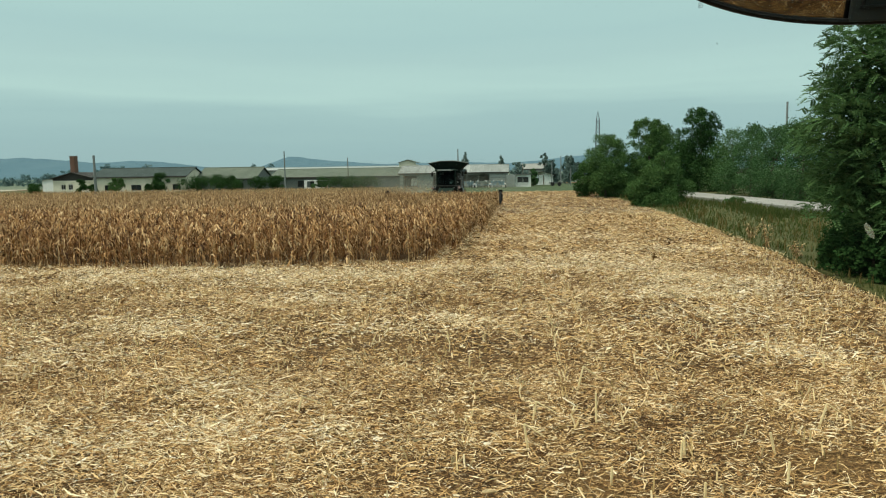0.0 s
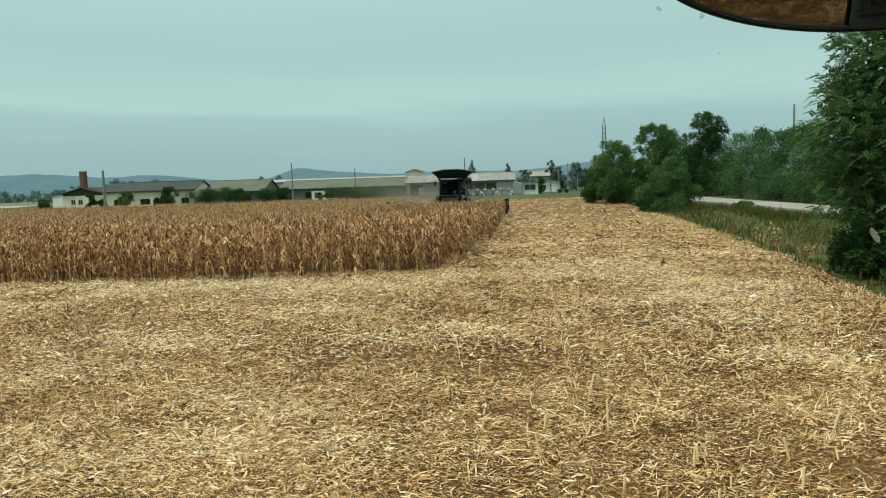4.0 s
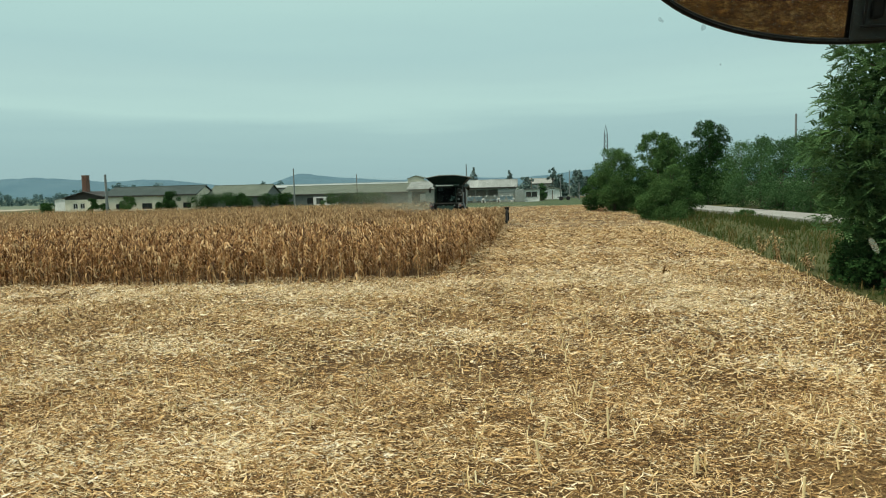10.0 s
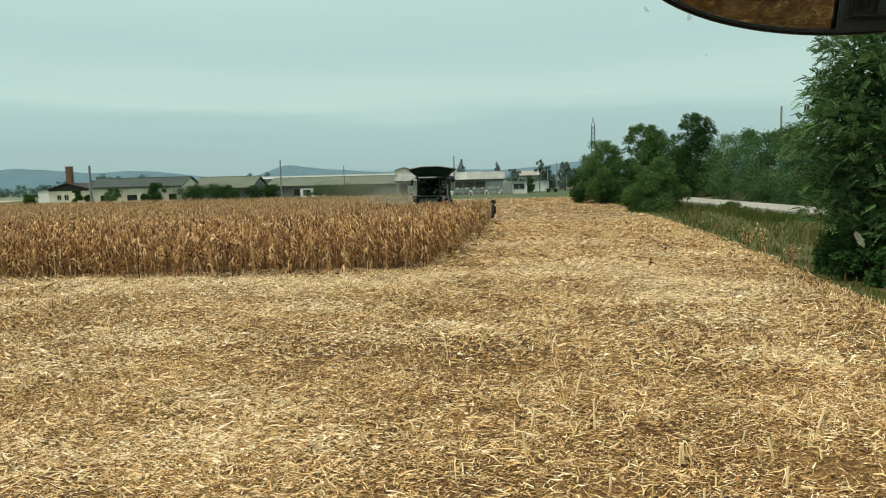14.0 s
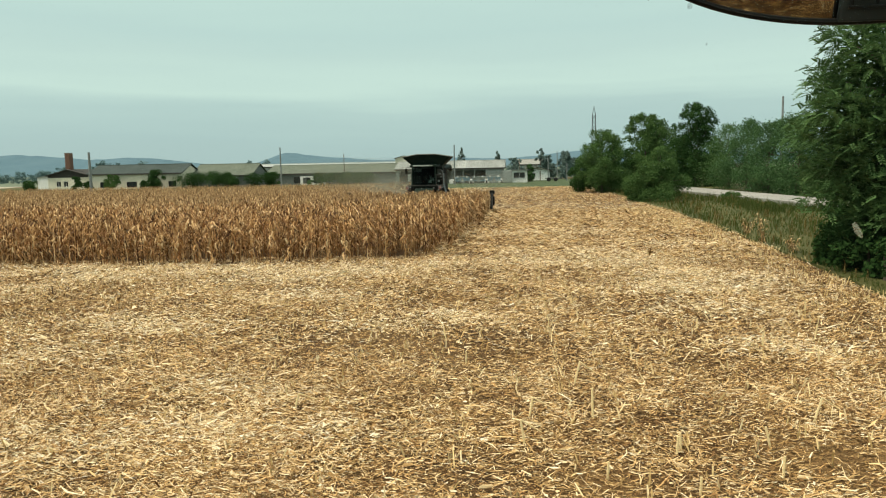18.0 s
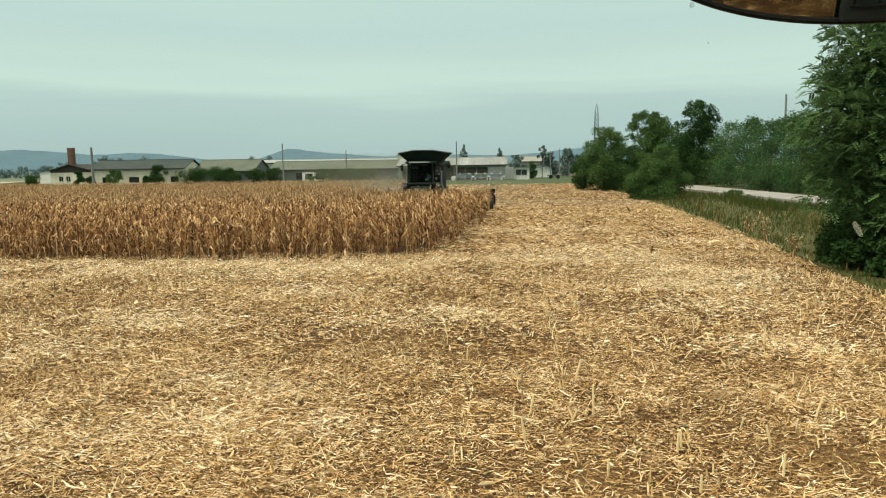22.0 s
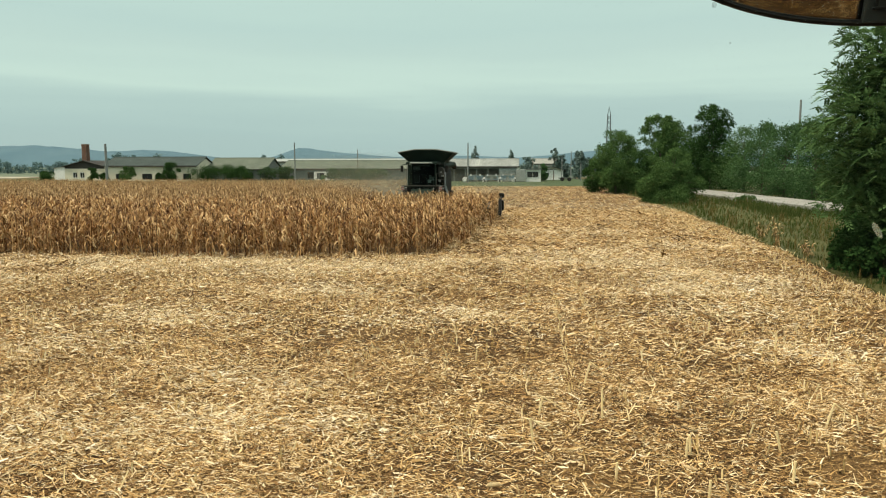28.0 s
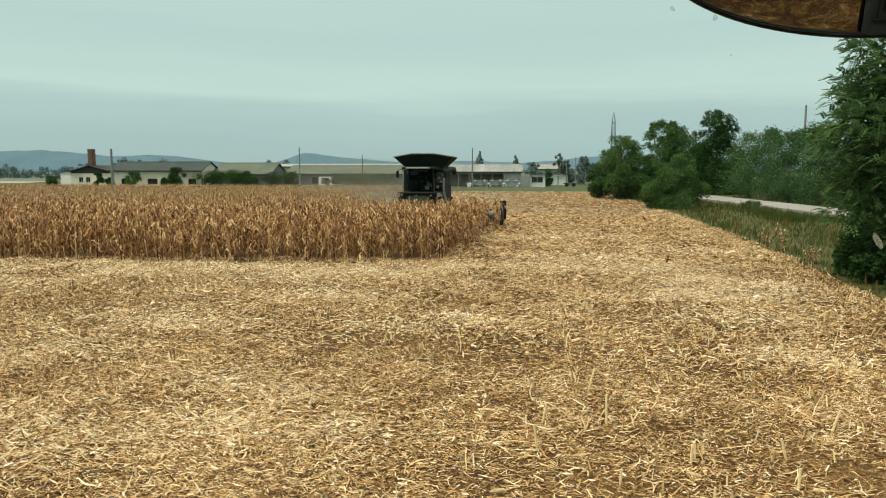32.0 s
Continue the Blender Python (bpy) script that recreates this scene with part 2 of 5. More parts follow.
M_DARKROOF = plain("tarred_boards", (0.045, 0.042, 0.037), 0.85)
M_ASBESTOS = material("fibre_cement_roof", [(0.3, (0.075, 0.092, 0.07)), (0.5, (0.105, 0.125, 0.095)), (0.7, (0.135, 0.155, 0.12))], 0.3, 0.9, 0.2)
M_TIN = material("weathered_tin_roof", [(0.34, (0.12, 0.13, 0.115)), (0.5, (0.24, 0.26, 0.24)), (0.64, (0.40, 0.42, 0.39))], 0.5, 0.6, 0.0, stretch=(1, 0.12, 0.12))
M_BRICK = material("brick_red", [(0.3, (0.13, 0.072, 0.052)), (0.7, (0.22, 0.125, 0.09))], 2.0, 0.9, 0.3, each=0.4)
M_MORTAR = plain("mortar", (0.30, 0.27, 0.24), 0.95)
M_PANE = plain("dark_window", (0.03, 0.035, 0.035), 0.15)
M_WOOD = material("old_wood", [(0.3, (0.10, 0.075, 0.05)), (0.7, (0.2, 0.155, 0.11))], 2, 0.9, 0.3, stretch=(6, 6, 1))
M_CONC = plain("concrete_pole", (0.19, 0.21, 0.205), 0.9)
M_STEEL = plain("galvanised_steel", (0.22, 0.25, 0.26), 0.6, 0.3)
M_BLUE = plain("blue_machine_paint", (0.27, 0.40, 0.50), 0.5)
M_MAST = plain("dull_dark_steel", (0.11, 0.13, 0.135), 0.7, 0.2)
M_BLACKP = material("black_green_paint", [(0.3, (0.010, 0.018, 0.014)), (0.6, (0.018, 0.032, 0.025)), (0.8, (0.030, 0.044, 0.034))], 1.5, 0.65, 0.0, specular=0.05)
M_RIM_EDGE = plain("dusty_sheet_edge", (0.19, 0.21, 0.19), 0.7)
M_RUBBER = plain("tyre_rubber", (0.02, 0.02, 0.019), 0.85)
M_PALE = plain("pale_grey_plastic", (0.30, 0.33, 0.31), 0.6)
M_RED = plain("red_reflector", (0.30, 0.05, 0.035), 0.5)
M_CABGLASS = glass("cab_glass", (0.55, 0.62, 0.6), 0.95)
M_WHEELRIM = plain("rim_paint", (0.055, 0.054, 0.048), 0.7, specular=0.1)
M_PLASTIC = plain("black_plastic", (0.012, 0.012, 0.011), 0.6, specular=0.08)
M_REFLECTED = plain("reflected_cab_grey", (0.030, 0.034, 0.032), 0.5, specular=0.1)
M_CLEAR = glass("clear_glass", (0.97, 0.99, 0.98), 0.985)
M_MIRROR = bpy.data.materials.new("mirror_glass")
M_MIRROR.use_nodes = True
_b = M_MIRROR.node_tree.nodes["Principled BSDF"]
_b.inputs["Metallic"].default_value, _b.inputs["Roughness"].default_value = 1.0, 0.025
_b.inputs["Base Color"].default_value = (0.26, 0.21, 0.155, 1)

# ---- builders ----


def mesh_of(name, v, f, mat):
    """A mesh object from arrays of corners and quads."""
    me = bpy.data.meshes.new(name)
    v, f = np.asarray(v, np.float32), np.asarray(f, np.int32)
    me.vertices.add(len(v))
    me.vertices.foreach_set("co", v.ravel())
    me.loops.add(f.size)
    me.loops.foreach_set("vertex_index", f.ravel())
    me.polygons.add(len(f))
    me.polygons.foreach_set("loop_start", np.arange(0, f.size, f.shape[1], dtype=np.int32))
    me.update(calc_edges=True)
    me.materials.append(mat)
    return new(name, me)


def part(name, bm, material, parent, label=""):
    me = bpy.data.meshes.new(name)
    bm.to_mesh(me)
    bm.free()
    me.materials.append(material)
    ob = new(name, me)
    ob.parent = parent
    if label:
        tagged(ob, label)
    return ob


def shared(name, me, parent, m=None, label=""):
    """One more part on a mesh that is already there."""
    ob = new(name, me)
    ob.parent = parent
    if m is not None:
        ob.matrix_basis = m
    if label:
        tagged(ob, label)
    return ob


def empty(name, at=(0, 0, 0), turn=0.0):
    ob = new(name)
    ob.empty_display_size = 0.3
    ob.matrix_basis = pose(*at, 0, 0, turn)
    return ob


def add_box(bm, x0, x1, y0, y1, z0, z1, bevel=0.0, m=None):
    r = bmesh.ops.create_cube(bm, size=1.0, matrix=Matrix.LocRotScale(((x0 + x1) / 2, (y0 + y1) / 2, (z0 + z1) / 2), None, (x1 - x0, y1 - y0, z1 - z0)))
    if bevel:
        edges = list({e for v in r["verts"] for e in v.link_edges})
        r = bmesh.ops.bevel(bm, geom=edges, offset=bevel, segments=2, affect="EDGES", profile=0.6)
    if m is not None:
        bmesh.ops.transform(bm, matrix=m, verts=list({v for v in r["verts"]}))
    return bm


def box(x0, x1, y0, y1, z0, z1, bevel=0.0, m=None):
    return add_box(bmesh.new(), x0, x1, y0, y1, z0, z1, bevel, m)


def add_tube(bm, a, b, r0, r1=None, sides=8):
    a, b = Vector(a), Vector(b)
    d = b - a
    m = Matrix.Translation((a + b) / 2) @ d.to_track_quat("Z", "Y").to_matrix().to_4x4()
    bmesh.ops.create_cone(bm, cap_ends=True, segments=sides, radius1=r0, radius2=r0 if r1 is None else r1, depth=d.length, matrix=m)
    return bm


def tube(a, b, r0, r1=None, sides=8):
    return add_tube(bmesh.new(), a, b, r0, r1, sides)


def slab(points, thick, axis=(0, 0, 1)):
    """A plate: a flat outline given thickness along an axis."""
    bm = bmesh.new()
    vs = [bm.verts.new(p) for p in points]
    f = bm.faces.new(vs)
    r = bmesh.ops.extrude_face_region(bm, geom=[f])
    bmesh.ops.translate(bm, verts=[e for e in r["geom"] if isinstance(e, bmesh.types.BMVert)], vec=Vector(axis) * thick)
    bmesh.ops.recalc_face_normals(bm, faces=bm.faces[:])
    return bm


def place_many(name, protos, kinds, pos, turn, size, mat, lean=None):
    """One mesh of many copies: protos are (corners, quads), kinds says which one stands at each place."""
    vs, fs, base = [], [], 0
    for k, (pv, pf) in enumerate(protos):
        sel = np.nonzero(kinds == k)[0]
        if not len(sel):
            continue
        c, s = np.cos(turn[sel])[:, None], np.sin(turn[sel])[:, None]
        q = pv[None] * size[sel][:, None, :]
        x, y = q[..., 0] * c - q[..., 1] * s, q[..., 0] * s + q[..., 1] * c
        z = q[..., 2]
        if lean is not None:
            x, y = x + lean[sel][:, :1] * z, y + lean[sel][:, 1:2] * z
        w = np.stack([x, y, z], -1) + pos[sel][:, None, :]
        vs.append(w.reshape(-1, 3))
        fs.append((pf[None] + (base + np.arange(len(sel)) * len(pv))[:, None, None]).reshape(-1, 4))
        base += len(sel) * len(pv)
    return mesh_of(name, np.concatenate(vs), np.concatenate(fs), mat)


def ribbon(points, widths, side):
    """A strip along points: corners and quads."""
    p, w, s = np.asarray(points, float), np.asarray(widths, float)[:, None], np.asarray(side, float)
    v = np.empty((2 * len(p), 3))
    v[0::2], v[1::2] = p - s * w / 2, p + s * w / 2
    f = [[2 * i, 2 * i + 1, 2 * i + 3, 2 * i + 2] for i in range(len(p) - 1)]
    return v, np.array(f)


def joined(pieces):
    vs, fs, n = [], [], 0
    for v, f in pieces:
        vs.append(v)
        fs.append(f + n)
        n += len(v)
    return np.concatenate(vs), np.concatenate(fs)

# ---- ground ----
rng = np.random.default_rng(7)


def sheet(name, xs, ys, height, mat):
    """A grid of ground with a height at each corner."""
    gx, gy = np.meshgrid(xs, ys)
    v = np.stack([gx, gy, height(gx, gy)], -1).reshape(-1, 3)
    n = len(xs)
    i = (np.arange(len(ys) - 1)[:, None] * n + np.arange(n - 1)).reshape(-1, 1)
    return mesh_of(name, v, np.concatenate([i, i + 1, i + 1 + n, i + n], 1), mat)


def roll(x, y):
    near = np.clip(1 - np.hypot(x, y - 20) / 60, 0, 1)
    return 0.035 * near * (np.sin(x * 1.7 + np.sin(y * 0.9)) + np.sin(y * 1.3 + x * 0.4)) - 0.07 * near


xs = np.unique(np.concatenate([np.linspace(-3000, -60, 14), np.linspace(-60, 60, 150), np.linspace(60, 3000, 14)]))
ys = np.unique(np.concatenate([np.linspace(-600, -20, 8), np.linspace(-20, 90, 150), np.linspace(90, 4000, 20)]))
ground = tagged(sheet("ground", xs, ys, roll, M_SOIL), "harvested maize field of brown soil under chopped straw", "field", kind="structure")


def flat(name, outline, z, mat, label, category, deep=0.1):
    """A flat sheet on the ground, its top at z."""
    ob = part(name, slab([(x, y, z - deep) for x, y in outline], deep), mat, None)
    return tagged(ob, label, category, kind="structure")


# the line where the field meets the verge
EDGE_Y, EDGE_X = [0, 20, 25, 30, 40, 54, 72, 130], [9.7, 9.8, 10.3, 10.7, 11.2, 11.7, 12.1, 12.1]
flat("verge", [(9.8, 14), (28.0, 14), (25.0, 45), (23.2, 70), (21.5, 92), (19.5, 120), (16.5, 160), (12.1, 160), (12.1, 72), (11.7, 54), (11.2, 40), (10.7, 30), (10.3, 25), (9.8, 20)], 0.03, M_TURF,
     "rough grassy verge between field and road", "verge")
flat("road", [(26.8, 8), (31.8, 8), (28.3, 45), (26.1, 69.6), (24.6, 88.3), (23.6, 100), (21.5, 125), (18.5, 160), (14.5, 160), (17.5, 120), (19.3, 92), (20.75, 74.6), (22.1, 60.5), (23.6, 40)], 0.38, M_ROAD, "pale worn asphalt country road", "road", 0.45)
flat("far_verge", [(29.5, 10), (90, 10), (90, 230), (19.0, 230), (17.0, 160), (20, 125), (22, 100), (24.5, 70), (26, 45)], 0.04, M_TURF, "grassy ground beneath the roadside trees", "verge")
flat("farmyard_lawn", [(-30, 121), (19, 125), (20.3, 200), (-30, 200)], 0.03, M_LAWN, "short green lawn before the farm buildings", "lawn")
flat("farmyard", [(-150, 120), (-31, 120), (-31, 220), (-150, 220)], 0.02, M_TURF, "weedy yard behind the maize field", "yard")
# meadow green is greyed in the colour for distance haze
flat("far_meadow", [(-2800, 222), (2800, 222), (2800, 2700), (-2800, 2700)], 0.03, plain("haze_tinted_meadow", (0.115, 0.145, 0.095), 0.95, scale=0.02),
     "grey-green distant meadows", "meadow")
flat("far_field", [(-900, 196), (-152, 196), (-165, 226), (-900, 226)], 0.05, plain("pale_stubble", (0.34, 0.30, 0.23), 0.95, scale=0.05),
     "pale distant stubble field", "field")

# ---- standing maize ----


def corn_proto(seed, leaves=17, segs=3, stalk=True):
    """One dry maize plant, 1 m high: stalk, hanging leaves, tassel and an ear."""
    r = np.random.default_rng(seed)
    out = []
    if stalk:
        for s in ((1, 0, 0), (0, 1, 0)):
            out.append(ribbon([(0, 0, 0), (0.01, 0, 0.5), (0.0, 0.01, 0.94)], [0.017, 0.014, 0.006], s))
    for i in range(leaves):
        z = 0.14 + 0.84 * ((i + r.random() * 0.8) / leaves) ** 0.85
        a = r.random() * 6.28
        d, s = np.array([np.cos(a), np.sin(a), 0]), np.array([-np.sin(a), np.cos(a), 0])
        n = 0.08 + 0.10 * r.random()
        up, drop = 0.02 + 0.05 * r.random(), 0.04 + 0.15 * r.random() ** 1.3
        q1, q2 = r.normal(size=2) * 0.05
        pts = [(0, 0, z), d * n * 0.38 + (0, 0, z + up), d * n * 0.75 + s * q1 + (0, 0, z + up * 0.3 - drop * 0.35), d * n * (0.7 + 0.35 * r.random()) + s * q2 + (0, 0, z - drop)]
        wd = np.array([0.010, 0.021, 0.020, 0.007]) * (0.7 + 0.7 * r.random())
        if segs == 2:
            pts, wd = [pts[0], pts[1], pts[3]], wd[[0, 1, 3]] * 1.15
        tw = s * 0.8 + np.array([0, 0, 1.3 * (r.random() - 0.5)])
        out.append(ribbon(pts, wd, tw))
    for i in range(3 if segs == 3 else 2):
        a = r.random() * 6.28
        out.append(ribbon([(0, 0, 0.9), (0.05 * np.cos(a), 0.05 * np.sin(a), 0.97 + 0.04 * r.random())], [0.014, 0.007], (-np.sin(a), np.cos(a), 0)))
    if stalk:
        a, z = r.random() * 6.28, 0.36 + 0.16 * r.random()
        d = np.array([np.cos(a), np.sin(a), 0])
        for s in ((-np.sin(a), np.cos(a), 0), (0, 0, 1)):
            out.append(ribbon([d * 0.01 + (0, 0, z), d * 0.05 + (0, 0, z - 0.03), d * 0.075 + (0, 0, z - 0.12)], [0.012, 0.034, 0.012], s))
    return joined(out)


CORN_NEAR = [corn_proto(100 + i) for i in range(14)]
CORN_FAR = [corn_proto(300 + i, leaves=7, segs=2, stalk=False) for i in range(10)]
FRONT_X, FRONT_Y = [-120, -21.4, -12, -7, -5.0], [22.2, 26.6, 27.0, 27.5, 28.2]
SIDE_Y, SIDE_X = [28.6, 29.3, 30.2, 33, 37, 45, 56, 80, 118], [-5.2, -3.9, -3.35, -2.9, -2.55, -2.2, -2.08, -2.0, -2.0]
SWATH_X0, SWATH_X1, HEADER_START, HEADER_END, SPEED = -14.0, -1.0, 76.6, 46.8, 29.43 / 32.0


def corn_height(y):
    return np.interp(y, [28, 45, 80, 118], [1.98, 1.82, 1.5, 1.42])


def corn_rows():
    """Places of all maize plants: rows run along the field, 0.75 m apart."""
    px, py = [], []
    for i, x in enumerate(np.arange(-108, -1.0, 0.75)):
        y = np.arange(22, 118, 0.19)
        y = y[rng.random(len(y)) > np.clip((y - 35) / 90, 0, 0.58)]
        xx = x + rng.normal(0, 0.06, len(y))
        y = y + rng.normal(0, 0.05, len(y))
        ok = (xx > -0.92 * y - 4) & (y > np.interp(xx, FRONT_X, FRONT_Y) + rng.normal(0, 0.12, len(y))) & (xx < np.interp(y, SIDE_Y, SIDE_X, left=-5.2))
        px.append(xx[ok])
        py.append(y[ok])
    return np.concatenate(px), np.concatenate(py)


corn_x, corn_y = corn_rows()
in_swath = (corn_x > SWATH_X0) & (corn_x < SWATH_X1)
front_gap = corn_y - np.interp(corn_x, FRONT_X, FRONT_Y)
side_gap = np.interp(corn_y, SIDE_Y, SIDE_X, left=-5.2) - corn_x
showcase = ((corn_y < 31) & (front_gap < 0.75) & (corn_x > -24)) | ((side_gap < 0.5) & (corn_y < 36))


def corn_block(name, sel, label, near, mat=None):
    x, y = corn_x[sel], corn_y[sel]
    n = len(x)
    h = corn_height(y) * rng.uniform(0.84, 1.12, n)
    size = np.stack([h * rng.uniform(0.85, 1.15, n)] * 2 + [h], 1)
    protos = CORN_NEAR if near else CORN_FAR
    ob = place_many(name, protos, rng.integers(0, len(protos), n), np.stack([x, y, roll(x, y) - 0.02], 1), rng.random(n) * 6.28, size, mat or M_CORN,
                    rng.normal(0, 0.05, (n, 2)))
    return tagged(ob, label, "maize", kind="stuff")


near_corn = (front_gap < 9) | (side_gap < 2.3) | (corn_y < 38)
cut_before = in_swath & (corn_y > HEADER_START)
to_cut = in_swath & (corn_y > HEADER_END) & ~cut_before
standing = ~cut_before & ~to_cut & ~showcase
corn_block("maize_field_edge", standing & near_corn, "dry brown standing maize along the cut edge", True)
corn_block("maize_field", standing & ~near_corn, "dense dry brown standing maize", False, M_CORN_FAR)
CORN_STRIPS = []
for y0 in np.arange(HEADER_END, HEADER_START, 0.7):
    sel = to_cut & (corn_y >= y0) & (corn_y < y0 + 0.7)
    if not sel.any():
        continue
    ob = corn_block("maize_strip", sel, "strip of dry maize that the harvester cuts down", True, M_CORN_FAR)
    CORN_STRIPS.append((ob, y0))

# the first plants of the rows, stalk by stalk
LEAF_MESHES, STALK_MESHES = [], []


def mesh_data(name, v, f, mat):
    ob = mesh_of(name, v, f, mat)
    me = ob.data
    bpy.data.objects.remove(ob)
    return me


for i in range(8):
    r = np.random.default_rng(500 + i)
    n, up, drop = 0.17 + 0.2 * r.random(), 0.04 + 0.09 * r.random(), 0.08 + 0.3 * r.random() ** 1.3
    pts = [(0, 0, 0), (n * 0.22, 0, up * 0.8), (n * 0.5, 0.02, up * 0.9), (n * 0.8, 0.07 * r.normal(), up * 0.2 - drop * 0.4), (n * 0.95, 0.10 * r.normal(), -drop)]
    LEAF_MESHES.append(mesh_data("leaf", *ribbon(pts, np.array([0.020, 0.040, 0.046, 0.036, 0.010]) * (0.75 + 0.6 * r.random()), (0.1, 0.95, 0.5 * r.normal())), M_CORN_PLANT))
for i in range(4):
    bm = bmesh.new()
    bend = Vector((random.uniform(-0.05, 0.05), random.uniform(-0.05, 0.05), 0))
    add_tube(bm, (0, 0, -0.03), bend + Vector((0, 0, 0.9)), 0.017, 0.013, 6)
    add_tube(bm, bend + Vector((0, 0, 0.9)), bend * 1.6 + Vector((0, 0, 1.75)), 0.013, 0.005, 6)
    me = bpy.data.meshes.new("stalk")
    bm.to_mesh(me)
    bm.free()
    me.materials.append(M_CORN_PLANT)
    STALK_MESHES.append(me)
bm = bmesh.new()
bmesh.ops.create_uvsphere(bm, u_segments=8, v_segments=6, radius=0.034, matrix=Matrix.Diagonal((1, 1, 3.3, 1)))
COB_MESH = bpy.data.meshes.new("ear")
bm.to_mesh(COB_MESH)
bm.free()
COB_MESH.materials.append(M_COB)
TASSEL_MESH = mesh_data("tassel", *joined([ribbon([(0, 0, 0), (0.08 * math.cos(a), 0.08 * math.sin(a), 0.2), (0.16 * math.cos(a), 0.16 * math.sin(a), 0.26)],
                                                  [0.015, 0.012, 0.005], (-math.sin(a), math.cos(a), 0)) for a in (0, 1.3, 2.6, 3.9, 5.1)]), M_CORN_PLANT)
for i in np.nonzero(showcase)[0]:
    h = float(rng.uniform(0.86, 1.12))
    plant = empty("maize_plant", (float(corn_x[i]), float(corn_y[i]), float(roll(corn_x[i], corn_y[i]))), float(rng.random() * 360))
    plant.scale = (h, h, h)
    tagged(plant, "dry brown maize plant with hanging withered leaves", "maize", "first maize plants of the rows")
    lean = pose(0, 0, 0, float(rng.normal(0, 3)), float(rng.normal(0, 3)), 0)
    shared("stalk", STALK_MESHES[i % 4], plant, lean)
    shared("tassel", TASSEL_MESH, plant, lean @ pose(0, 0, 1.68))
    for k in range(16):
        shared("leaf", LEAF_MESHES[int(rng.integers(8))], plant, lean @ pose(0, 0, 0.22 + k * 0.100 + float(rng.normal(0, 0.04)), 0, float(rng.normal(0, 8)), float(rng.random() * 360)))
    if rng.random() < 0.7:
        shared("ear", COB_MESH, plant, lean @ pose(0.06, 0, float(rng.uniform(0.65, 0.95)), 0, float(rng.uniform(140, 170)), 0), "pale husked ear")

# ---- straw on the field ----


DARK_SPOTS = [(3.0, 9.4, 0.5), (0.1, 11.2, 1.0), (1.0, 8.6, 0.7), (-1.6, 8.4, 0.5), (-2.8, 14.3, 1.2), (2.8, 13.2, 0.6), (-0.7, 13.2, 0.8), (3.8, 10.6, 0.6), (10.1, 29.5, 0.9), (10.0, 26.5, 1.2), (9.9, 24.0, 1.0), (-0.3, 7.7, 0.9), (1.6, 7.8, 0.5), (3.4, 8.6, 0.4), (2.4, 10.2, 0.4), (9.6, 22.5, 0.9), (4.9, 9.6, 0.6), (4.4, 8.3, 0.5), (5.9, 12.0, 0.7), (7.0, 15.2, 0.8), (8.4, 18.6, 0.9)]
PALE_SPOTS = [(5.6, 23.8, 1.2), (4.5, 21.4, 0.9), (6.6, 21.7, 1.1), (-6.2, 20.2, 0.8), (-12.2, 26.0, 1.6), (-8.5, 23.2, 1.0), (-9.6, 13.1, 0.8), (-6.6, 8.6, 0.9), (4.9, 18.1, 0.8), (-9.0, 16.4, 0.9),
              (1.8, 39.0, 1.8), (-3.2, 16.0, 0.5), (-3.9, 11.0, 0.4), (-2.6, 9.4, 0.4), (5.2, 14.2, 0.6), (-5.2, 11.4, 0.6), (-4.6, 9.6, 0.5), (-1.5, 17.5, 0.5), (-7.5, 25.6, 1.1), (3.0, 30.0, 1.5), (7.4, 33.0, 1.6),
              (-20.0, 24.6, 1.2), (-16.5, 25.4, 1.0), (-14.0, 23.6, 1.0), (-10.5, 25.2, 0.9), (-5.5, 24.6, 0.9), (-3.2, 26.2, 0.9), (0.5, 27.5, 1.2), (-17.0, 21.0, 1.0), (4.5, 27.0, 1.2)]


